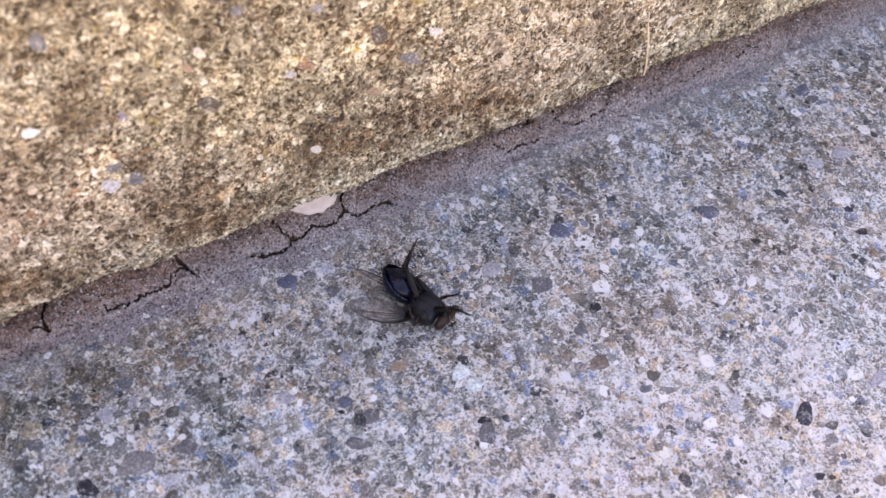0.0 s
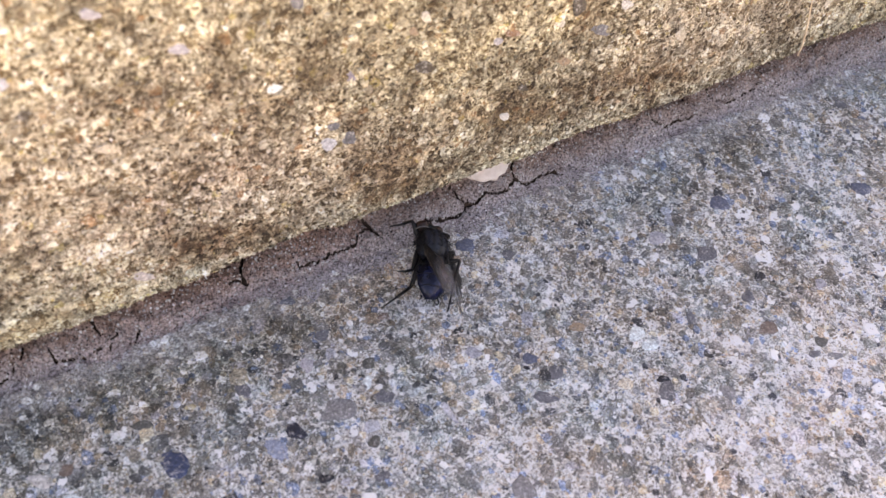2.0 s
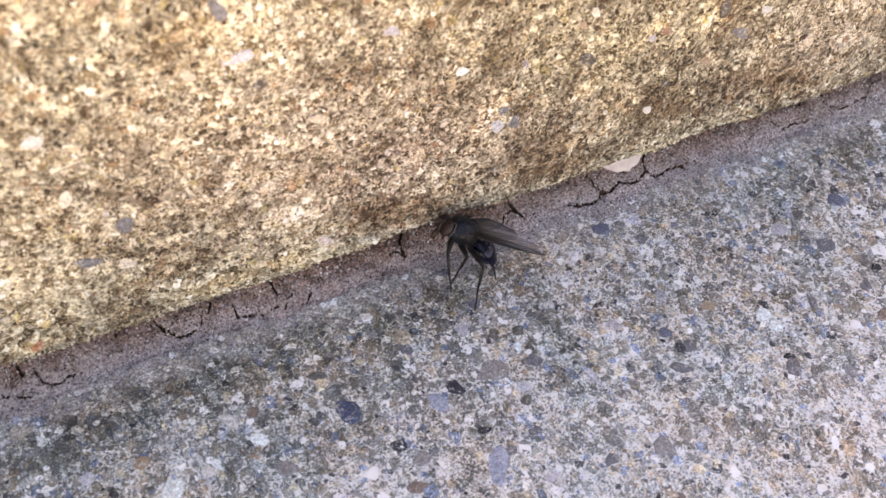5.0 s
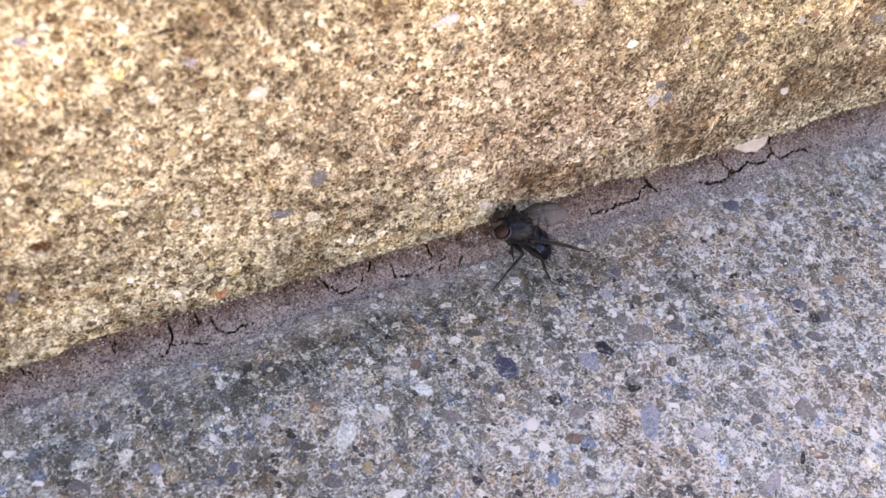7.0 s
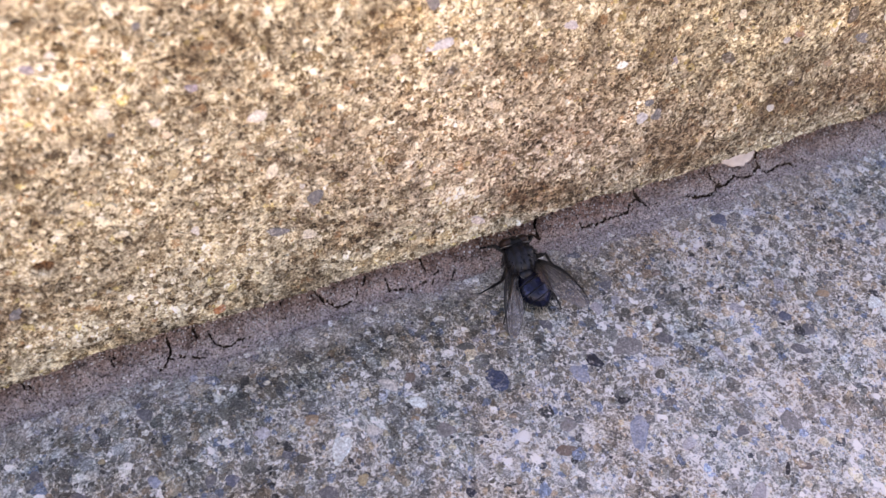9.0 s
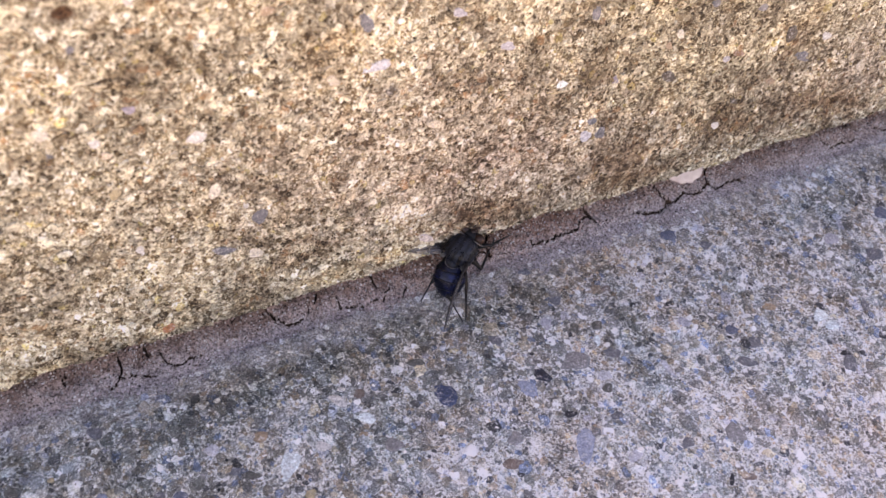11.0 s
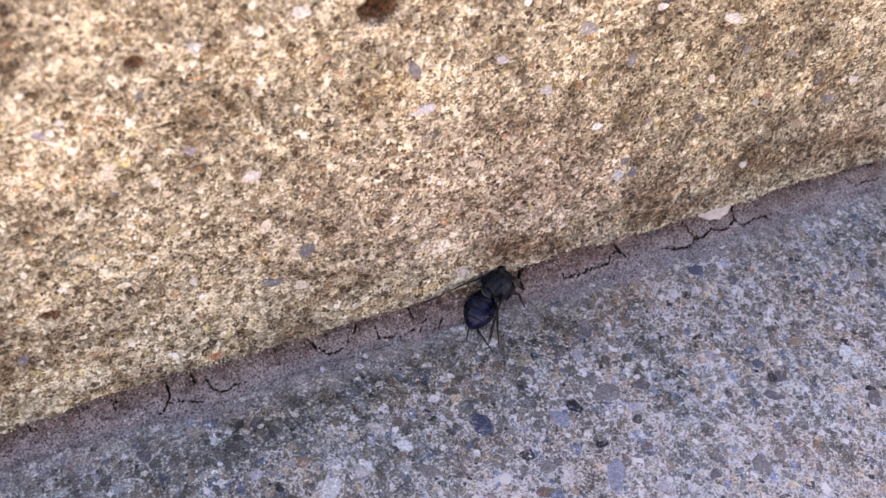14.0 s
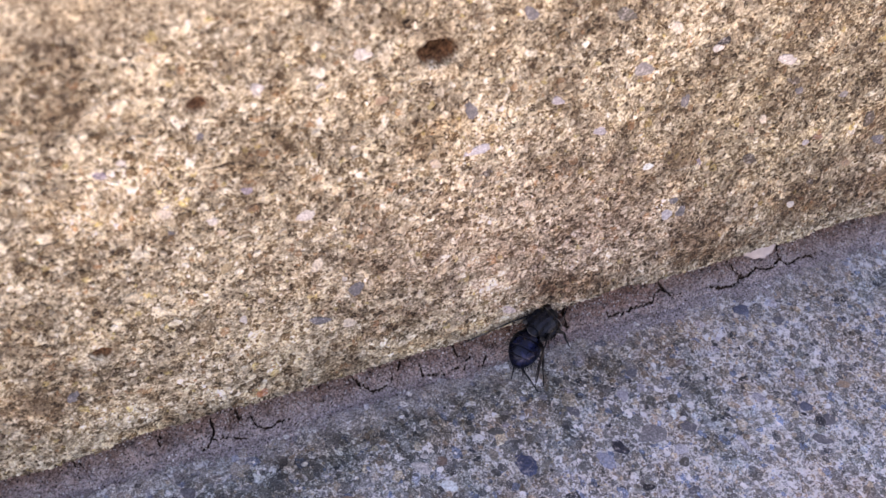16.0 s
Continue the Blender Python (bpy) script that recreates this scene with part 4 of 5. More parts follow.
def stone_mesh(mat, k):
    """One of eight worn stone shapes, one millimetre across, flat on top."""
    if (mat.name, k) not in STONE_SHAPES:
        rng = random.Random(100 + k)
        n_ = 11
        rad = [0.5 * (0.88 + 0.10 * math.sin(3 * a + k) + 0.07 * math.sin(2 * a + 2 * k) + rng.uniform(-0.10, 0.10)) for a in (2 * math.pi * i / n_ for i in range(n_))]
        v = []
        for f, z in ((0.98, -0.8), (1.0, 0.05), (0.86, 0.75)):
            v += [(math.cos(2 * math.pi * i / n_) * r * f, math.sin(2 * math.pi * i / n_) * r * f, z + (rng.uniform(-0.08, 0.08) if z > 0.1 else 0)) for i, r in enumerate(rad)]
        v.append((0, 0, 1.0))
        f = [(a * n_ + i, a * n_ + (i + 1) % n_, (a + 1) * n_ + (i + 1) % n_, (a + 1) * n_ + i) for a in (0, 1) for i in range(n_)]
        f += [(2 * n_ + i, 2 * n_ + (i + 1) % n_, 3 * n_) for i in range(n_)]
        me = bpy.data.meshes.new("stone")
        me.from_pydata([(x * MM, y * MM, z * MM) for x, y, z in v], [], f)
        me.materials.append(mat)
        me.polygons.foreach_set("use_smooth", [True] * len(f))
        STONE_SHAPES[(mat.name, k)] = me
    return STONE_SHAPES[(mat.name, k)]


def lay_stone(where, u, v, length, width, turn, mat, k):
    if where == "ground":
        p = Vector((u, v, float(ground_at(np.array(u), np.array(v)))))
        basis = Matrix.Rotation(radians(turn), 4, "Z")
        host = ground
    else:
        p = Vector([float(c) for c in step_at(u, v)])
        basis = Matrix.Rotation(radians(90 - 2.6), 4, "X") @ Matrix.Rotation(radians(turn), 4, "Z")
        host = concrete_step
    ob = part("stone", stone_mesh(mat, k), host)
    high = min(0.36, 0.10 + 0.05 * width)
    ob.matrix_basis = Matrix.Translation(p * MM) @ basis @ Matrix.Diagonal((length, width, high, 1))
    taken[where].append((u, v, (length + width) / 4))


def ground_stones(tone, *rows):
    for i, (x, y, a, b, t) in enumerate(rows):
        lay_stone("ground", x, y, a * 1.08, b * 1.08, t, STONE_MATS[tone], (i * 3 + len(tone)) % 8)


def step_stones(tone, *rows):
    for i, (x, z, a, b, t) in enumerate(rows):
        lay_stone("step", x, z, a * 1.08, b * 1.08, t, STONE_MATS[tone], (i * 3 + len(tone)) % 8)


ground_stones("navy", (-24.8, -24.7, 3.1, 2.6, 123), (72.5, -63.9, 4.7, 2.7, 32), (108, -37, 2.9, 1.7, 166), (-54.2, -37.7, 1.8, 1.6, 168))
ground_stones("lilac", (4.6, -24.7, 2.8, 2, 152), (43.8, -19, 3.4, 2.9, 166), (-18.8, -15.4, 3, 2.4, 49), (63.6, -38.7, 2.3, 1.9, 178), (116.8, -26.4, 4.8, 3.3, 179), (87.8, -64.8, 4.5, 2.2, 11), (-12.4, -55.3, 4.4, 2.5, 33))
ground_stones("blue", (12.1, -29.4, 2.5, 2.2, 144), (13.8, -6.1, 3.4, 2.8, 151), (84.5, -26.2, 4.3, 3.5, 10), (58.5, -17.7, 3.9, 3.4, 7), (121.3, -10.7, 4.1, 3, 7), (-86.5, -22.3, 2.6, 2.2, 148))
ground_stones("black", (10.9, -30.5, 1.7, 0.7, 152), (55, -33, 2.3, 1.9, 178), (67.6, -72.5, 2.1, 1.2, 157), (28.6, -41.6, 2.3, 1.3, 151), (106.9, -42.1, 3.1, 1.7, 163), (-24, -32.9, 2.3, 1.5, 160), (-5.6, -53.7, 2.8, 0.9, 46))
ground_stones("slate", (10.6, -36, 4.2, 2, 151), (14.1, -33.1, 2.9, 2.6, 157), (19.3, -11, 2.3, 2.1, 143), (49.9, -25.3, 4.5, 3.2, 175), (39.6, -34.4, 2.9, 1.5, 71), (53.4, -48.7, 2, 1.5, 164), (27.9, -43.6, 3.6, 2.8, 37), (121.7, -13.5, 3, 2.2, 3), (-17, -3.2, 3.4, 2.2, 145), (50.6, -35.5, 2.8, 2.3, 16), (95.7, -8.6, 3, 2.1, 103), (-10.8, -25.1, 3.5, 2.2, 144), (-29.1, -15.2, 3.2, 2.4, 131), (-8.5, -45.2, 2.6, 2.1, 12), (-16.7, -36.2, 2.8, 1.6, 167), (-95.5, -6.8, 3.1, 2.1, 153))
ground_stones("slate", (-89.5, -21.1, 2.5, 1.7, 63), (-112.8, -11.3, 3.3, 2, 68), (-14.7, -11.6, 2.7, 2.1, 177), (-77.9, -21.1, 2.5, 1.9, 154), (-73.9, -29.6, 3.3, 2.6, 150), (-107.6, -16.8, 3.3, 2.1, 150))
ground_stones("pale", (-3.6, -31.6, 4.4, 1.3, 96), (64.1, -57.3, 3.7, 2, 34), (110.4, -26.3, 3.5, 2.4, 171), (-14.7, -28.7, 3, 2.1, 20), (65.7, -72.1, 3, 2.1, 166), (-17.9, -43.8, 4.9, 1.9, 23), (-79.9, -16.7, 2.5, 2.3, 138))
ground_stones("mint", (29.6, -33.1, 3.1, 2.7, 18), (30.4, -35.6, 2.9, 2.1, 159), (-12.1, -21.9, 3, 1.6, 54), (-69.6, -23.5, 6.2, 2.9, 57), (-55.6, -20.7, 3.5, 2, 133))
ground_stones("orange", (21.8, -27.8, 3.1, 1.7, 152), (-72.3, -17.4, 2.6, 2.4, 13), (-57.1, -23.3, 1.4, 1.3, 167))
ground_stones("brown", (49.5, -41.8, 3.8, 2.5, 12), (-4.6, -12.9, 2.5, 1.5, 151), (75.5, -77.4, 2.3, 1.7, 171), (-55, -16.3, 2.2, 1.9, 168), (-2.4, -54.4, 2.4, 1.4, 168), (-37, -37.2, 3.6, 2.3, 163))
ground_stones("olive", (55.8, -47.4, 2.5, 2, 177), (67.2, -53.6, 1.9, 1.4, 177), (75.2, -67.3, 2.4, 1.4, 163), (-10.5, -19.2, 2.3, 1.9, 1), (-43.6, -14.1, 3.2, 1.8, 160), (-75.5, -23.1, 3.1, 1.7, 154), (-15.4, -31, 2.2, 1.8, 24))
ground_stones("grey", (56.2, -50.4, 2.8, 1.6, 157), (73.3, -68.9, 2.7, 1.8, 166), (36.4, -47.8, 3.1, 2.4, 128), (0.2, -46.8, 4.2, 3.6, 132), (-34.8, -33.3, 3.3, 2.7, 176), (-53.4, -26.9, 3.5, 2.6, 136), (-17.8, -24.2, 5.9, 3.8, 166))
ground_stones("white", (80.9, -56, 2.4, 1.9, 6), (-3.1, -16.7, 1.9, 1.3, 148), (-63.9, -22.7, 3, 1.8, 136), (-58.6, -16.2, 3.8, 1.7, 122), (-36.9, -46.3, 2.3, 2, 4), (-89.2, -6.3, 1.2, 0.8, 39))
ground_stones("ochre", (73.7, -44.5, 2.1, 1.5, 169), (-103.4, -12.1, 1.2, 1, 148), (-68.6, -29.8, 2.5, 1.6, 44), (-1.7, -27.7, 2.1, 1.5, 176))
ground_stones("navyblue", (-41.6, -21.6, 5, 4, 94))
ground_stones("bluelilac", (-28.3, -25.9, 4.7, 3.1, 123), (-24.7, -39, 6.6, 3.8, 57), (-97.1, -18.2, 2.3, 1.9, 109))
step_stones("slate", (-64.2, 29.8, 3.7, 2.7, 95), (38.9, 31.1, 5.4, 2.3, 149), (-69.9, 24, 4.4, 1.7, 155), (-84.7, 65.5, 1.4, 1.2, 142), (-107.7, 22.9, 2.8, 1.8, 62), (-90.2, 50.9, 1.7, 0.9, 156), (-47.9, 60.4, 3.8, 1.8, 114), (-40.5, 74.4, 3.4, 1.6, 136), (-4, 26.6, 3.1, 2.3, 129), (-6.3, 29.8, 2.3, 1.8, 131), (-10.7, 52.7, 3.1, 2, 94), (12.8, 49, 1.9, 1.4, 141))
step_stones("cream", (-65.5, 21.7, 4, 2.2, 154), (-70.3, 37.5, 3.6, 1.9, 70), (-79, 32.7, 1.5, 1.1, 121), (-90.5, 54.5, 2.3, 1.9, 121), (-15.8, 66.9, 3.1, 1.8, 146), (7.4, 44.2, 2.3, 1.5, 117), (30.1, 35.4, 2.3, 1.3, 149), (13.7, 22.3, 1.6, 1, 122), (90.7, 20.4, 3.4, 2.1, 69), (64.5, 29.7, 3.1, 1.3, 151))
step_stones("white", (-82.1, 29.5, 2.7, 1.4, 110), (-84.6, 50.9, 1.8, 1.5, 129), (-94.3, 64.2, 1.3, 1.2, 83), (-71.8, 48.2, 2.8, 2.2, 166), (-66.2, 32.9, 1.3, 1, 120), (-7.3, 61.8, 2, 1.5, 176), (7.9, 56.2, 4.6, 2.1, 155), (-77.1, 71.1, 2.3, 1.9, 147), (-63.8, 73.2, 2.9, 1.7, 174), (22.6, 19.8, 2.3, 1.6, 124), (42.1, 35.1, 2.8, 1.5, 149), (-6.4, 17.2, 1.3, 0.8, 99))
step_stones("vermilion", (-80.4, 10.7, 2.6, 2.2, 84))
step_stones("rust", (21.5, 37, 3, 1.7, 147))
step_stones("pale", (-46, 52.8, 4.3, 1.9, 6), (-7.4, 27.3, 3, 2.3, 118))
step_stones("beige", (-52.6, 52.1, 2.5, 1.5, 149), (-36.2, 39, 3.3, 1.7, 148), (-83.4, 48.4, 1.7, 1.3, 134), (56.3, 23.7, 3.3, 1.8, 138))
step_stones("umber", (7.7, 35.4, 4.4, 2, 150), (-40.5, 25.7, 2.1, 1.7, 137), (-91, 32.9, 1.7, 1.2, 137), (-43.9, 47.6, 2.1, 1.4, 148), (10.9, 51.4, 3.6, 1.5, 157), (25.5, 24.7, 2.7, 1.6, 144), (32.8, 38, 4.2, 2.5, 103), (58.1, 33, 2.5, 1.3, 146))
step_stones("orange", (32.3, 27.4, 3.6, 1.5, 148), (-61.2, 65.4, 2.2, 1.6, 2), (5.6, 42.4, 1.8, 1.3, 127))
step_stones("rose", (-36.2, 13.6, 3.6, 2, 143))
step_stones("purple", (-79.5, 55.1, 1.7, 1.5, 130), (-97, 63.2, 1.8, 1.4, 156), (-3.8, 37.9, 2.2, 1.7, 133))
step_stones("black", (-6.4, 62.8, 2.6, 1.6, 15))
step_stones("grey", (-20, 60.8, 3.6, 2.8, 157), (23.3, 45.7, 3.4, 1.5, 153))
step_stones("lilac", (-34.2, 58.9, 2.7, 1.3, 157), (-25.5, 50.9, 3, 1.6, 151), (19.4, 36.1, 2.2, 1.3, 148))
step_stones("ochre", (-83.6, 41.4, 2.4, 1.4, 76))
step_stones("olive", (-25.2, 71.1, 4.4, 2, 162))
step_stones("mint", (-14.7, 40.8, 2.2, 1.8, 159))


def free(where, u, v, r):
    return all((u - a) ** 2 + (v - b) ** 2 > (r + c) ** 2 for a, b, c in taken[where])


def fill_stones(where, count, lo_u, hi_u, lo_v, hi_v, mat, seed):
    rng = random.Random(seed)
    tries = 0
    while len(taken[where]) < count and tries < 6000:
        tries += 1
        u, v = rng.uniform(lo_u, hi_u), rng.uniform(lo_v, hi_v)
        size = 1.3 + 1.5 * rng.random() ** 2
        if free(where, u, v, size * 0.6):
            lay_stone(where, u, v, size * rng.uniform(1, 1.35), size * rng.uniform(0.7, 1.0), rng.uniform(0, 180), mat, rng.randrange(8))


taken["step"] += [(a, b, w + 2.0) for a, b, w, h, d in PITS[:3]]
fill_stones("ground", 290, -115, 125, -68, -4, ground_stone, 5)
fill_stones("step", 290, -118, 105, 12, 78, step_stone, 6)


def grains(name, host, where, lo_u, hi_u, lo_v, hi_v, pitch, size, keep, proud, slant, mat, seed):
    """Small grains bedded in the paste, one joined mesh: a jittered field with the stones' places left out."""
    rng = np.random.default_rng(seed)
    U, V = np.meshgrid(np.arange(lo_u, hi_u, pitch), np.arange(lo_v, hi_v, pitch), indexing="ij")
    u = (U + rng.uniform(-0.5, 0.5, U.shape) * pitch).ravel()
    v = (V + rng.uniform(-0.5, 0.5, V.shape) * pitch).ravel()
    ok = rng.random(u.shape) < keep * np.clip(0.35 + 1.5 * (vnoise(u / 5, v / 5, seed) * 0.6 + vnoise(u / 2, v / 2, seed + 5) * 0.4 - 0.1), 0.1, 1)
    for a, b, c in taken[where]:
        ok &= (u - a) ** 2 + (v - b) ** 2 > (c * 0.85) ** 2
    if where == "dirt":
        ok &= dirt_at(u, v, True)[1] < 0.02
    elif where == "ground":
        ok &= v < -1.0 + (vnoise(u / 4, u * 0, 51) - 0.5) * 1.4
    else:
        ok &= v < np.where(u > 25, 62, 82)
        for px_, pz_, w, h, d in PITS:
            ok &= ((u - px_) / w) ** 2 + ((v - pz_) / h) ** 2 > 1.3
    u, v = u[ok], v[ok]
    n_, k = len(u), 6
    r = size * 0.5 * (0.45 + 0.75 * rng.random(n_) ** 1.6)
    ang = rng.uniform(0, 6.283, n_)[:, None] + np.arange(k)[None] * 6.283 / k + rng.uniform(-0.3, 0.3, (n_, k))
    asp, rot = rng.uniform(0.55, 1.0, n_)[:, None], rng.uniform(0, 3.14, n_)[:, None]
    rr = r[:, None] * rng.uniform(0.75, 1.15, (n_, k))
    a0, b0 = np.cos(ang) * rr, np.sin(ang) * rr * asp
    du, dv = a0 * np.cos(rot) - b0 * np.sin(rot), a0 * np.sin(rot) + b0 * np.cos(rot)
    h = proud * rng.uniform(0.3, 1.3, n_)[:, None] + 0 * du
    tilt = rng.uniform(-slant, slant, (n_, 2))
    lift = h + du * tilt[:, :1] + dv * tilt[:, 1:]
    if where != "step":
        z = (ground_at(u, v) if where == "ground" else dirt_at(u, v))[:, None]
        low = np.stack([u[:, None] + du, v[:, None] + dv, z - 0.15 + 0 * du], -1)
        top = np.stack([u[:, None] + du * 0.8, v[:, None] + dv * 0.8, z + lift], -1)
    else:
        e = 0.6
        p0 = np.stack(step_at(u, v), -1)
        tv = np.stack(step_at(u, v + e), -1) - np.stack(step_at(u, v - e), -1)
        tv[:, 0] = 0
        tv /= np.linalg.norm(tv, axis=1)[:, None] + 1e-9
        nn = np.stack([0 * u, -tv[:, 2], tv[:, 1]], -1)
        tu = np.array([1.0, 0, 0])
        plane = lambda f: p0[:, None] + (du * f)[..., None] * tu + (dv * f)[..., None] * tv[:, None]
        low = plane(1.0) - 0.15 * nn[:, None]
        top = plane(0.8) + lift[..., None] * nn[:, None]
    verts = np.concatenate([low, top], 1).reshape(-1, 3)
    base = (np.arange(n_) * 2 * k)[:, None]
    i = np.arange(k)
    side = np.stack([base + i, base + (i + 1) % k, base + k + (i + 1) % k, base + k + i], -1).reshape(-1, 4)
    cap = base + k + i[None]
    faces = [tuple(f) for f in side.tolist()] + [tuple(f) for f in cap.tolist()]
    me = bpy.data.meshes.new(name)
    me.from_pydata((verts * MM).tolist(), [], faces)
    me.materials.append(mat)
    ob = part(name, me, host)
    tagged(ob, kind="stuff")


grains("gravel", ground, "ground", -122, 172, -80, 1, 2.15, 3.1, 0.80, 0.13, 0.09, ground_grain, 60)
grains("coarse_grains", ground, "ground", -122, 172, -80, 1, 1.2, 1.75, 0.95, 0.13, 0.16, ground_grain, 61)
grains("fine_grains", ground, "ground", -122, 172, -80, 1, 0.62, 0.76, 0.65, 0.13, 0.30, ground_grain, 62)
grains("sand", dirt, "dirt", -122, 170, -4.2, 5, 0.46, 0.52, 0.55, 0.07, 0.5, ground_grain, 65)
grains("gravel", concrete_step, "step", -125, 160, 10, 82, 1.9, 2.4, 0.7, 0.14, 0.16, step_grain, 66)
grains("coarse_grains", concrete_step, "step", -125, 160, 8.5, 82, 1.1, 1.6, 0.9, 0.15, 0.30, step_grain, 63)
grains("fine_grains", concrete_step, "step", -125, 160, 8.0, 82, 0.62, 0.80, 0.8, 0.16, 0.40, step_grain, 64)


# ---- what moves ----
# seconds, then the body's place in mm and its turns
FLY = [
    (0.0, 28.8, -20.1, 3.3, -173.3, 24, 29.1),
    (0.5, 22.8, -20, 3.3, -177.4, 44.5, 35.9),
    (1.0, 14.7, -17.9, 3.5, 91.3, 74.7, -33.8),
    (1.5, 15.4, -12.9, 3.7, 22, 75, -48.6),
    (2.0, 5.9, -8.7, 3.9, 8.2, 37.9, -16.6),
    (2.5, 4, -5.8, 4.1, 12, 37.8, 9.9),
    (3.0, 0.6, -4.2, 4.4, 0.7, 45.2, 30.7),
    (3.5, -2.8, -3.1, 4.6, 20.4, 35.8, 65),
    (3.7, -4.9, -2.5, 4.6, 20.4, 35.8, 65),
    (5.8, -20, -4.7, 8.9, 43.7, 22.6, 85.2),
    (6.0, -23.2, -4.1, 8.9, 43.7, 22.6, 85.2),
    (6.5, -26, -3.1, 8.9, 26.5, 19.3, 77.8),
    (7.0, -30.3, -4.2, 9, 33.3, -4.6, 74.6),
    (7.5, -33.2, -4.2, 7.8, 17.7, 4, 75.5),
    (8.0, -34.4, -4.1, 7.2, 20.2, -8.6, 77.1),
    (8.5, -30.4, -5.5, 5.7, -1.9, -8.5, 31.2),
    (9.0, -30, -7, 5.4, 25.3, -1.4, -5.3),
    (9.5, -27.9, -6, 5, 18.5, -7.4, -9.4),
    (10.0, -27.5, -5.1, 5.1, 14.7, -9.5, -4.6),
    (10.2, -30.3, -2.4, 7.9, 60, -2.4, -40.2),
    (12.3, -32.1, -2.5, 8.8, 2.7, 11.2, -67),
    (16.0, -32.1, -2.5, 8.8, 2.7, 11.2, -67),
]
# seconds, then how far the abdomen droops and swings aside on the thorax
DROOP = [
    (0.0, 14.1, 0), (0.5, 9.6, 1.7), (1.0, 11.4, -1.2), (1.5, -1, -11.4), (2.0, 8.9, -2.3), (2.5, 1.2, -13.1), (3.0, 0.2, -22.2), (3.5, 14.4, 11.2),
    (3.7, 14.4, 11.2), (5.8, 25.7, 3.7), (6.0, 25.7, 3.7), (6.5, 31, -0.2), (7.0, 10.4, -16.4), (7.5, 4.5, 10.2), (8.0, 12.4, 4.3), (8.5, 15.9, -12.7),
    (9.0, 2.7, 23.3), (9.5, 6.4, 8.4), (10.0, 9.3, 2.3), (10.2, 9.6, 7.2), (12.3, 23.6, 21.8), (16.0, 23.6, 21.8),
]
# seconds, then the way each wing points from its root, in the body's space, and its twist
WING_ROWS = {
    -1: [
        (0.0, -0.83, -0.52, -0.21, -18), (0.5, -0.85, -0.45, 0.29, -20), (1.0, -0.13, -0.82, 0.56, -30), (1.5, 0.39, -0.92, -0.04, -16), (2.0, -0.14, -0.91, 0.40, -4),
        (2.5, -0.26, -0.95, 0.19, -12), (3.0, -0.08, -0.97, 0.22, 2), (3.5, -0.74, -0.53, 0.40, 42), (3.7, -0.74, -0.53, 0.40, 40), (5.8, -0.13, -0.98, 0.15, 0),
        (6.0, -0.13, -0.98, 0.15, -2), (6.5, 0.04, -1.00, -0.04, -18), (7.0, -0.06, -0.98, 0.21, -46), (7.5, -0.08, -1.00, 0.04, -16), (8.0, -0.18, -0.98, 0.07, -18),
        (8.5, -0.23, -0.93, -0.30, -20), (9.0, -0.24, -0.96, -0.12, -26), (9.5, -0.36, -0.87, 0.35, -30), (10.0, -0.48, -0.79, 0.38, 0), (10.2, -0.31, 0.03, 0.95, 0),
        (12.3, -0.37, -0.87, -0.33, 56), (16.0, -0.37, -0.87, -0.33, 60),
    ],
    1: [
        (0.0, -0.28, -0.96, -0.02, -4), (0.5, -0.55, -0.82, 0.18, 14), (1.0, -0.70, -0.26, 0.67, 34), (1.5, -0.36, -0.53, 0.77, 34), (2.0, 0.38, -0.91, -0.18, 14),
        (2.5, -0.23, -0.88, 0.42, -8), (3.0, 0.72, -0.61, 0.33, 0), (3.5, 0.14, -0.92, 0.36, 6), (3.7, 0.14, -0.92, 0.36, 4), (5.8, 0.44, -0.90, 0.05, -30),
        (6.0, 0.44, -0.90, 0.05, -30), (6.5, 0.54, -0.83, -0.13, -30), (7.0, 0.38, -0.93, 0.04, -18), (7.5, 0.41, -0.89, 0.17, -18), (8.0, -0.09, -0.22, 0.97, -32),
        (8.5, 0.32, -0.95, -0.01, 8), (9.0, 0.39, -0.81, 0.45, -6), (9.5, 0.30, -0.81, 0.51, -6), (10.0, 0.25, -0.80, 0.54, -6), (10.2, 0.10, -0.97, 0.20, -78),
        (12.3, 0.42, -0.86, 0.29, -96), (16.0, 0.42, -0.86, 0.29, -100),
    ],
}
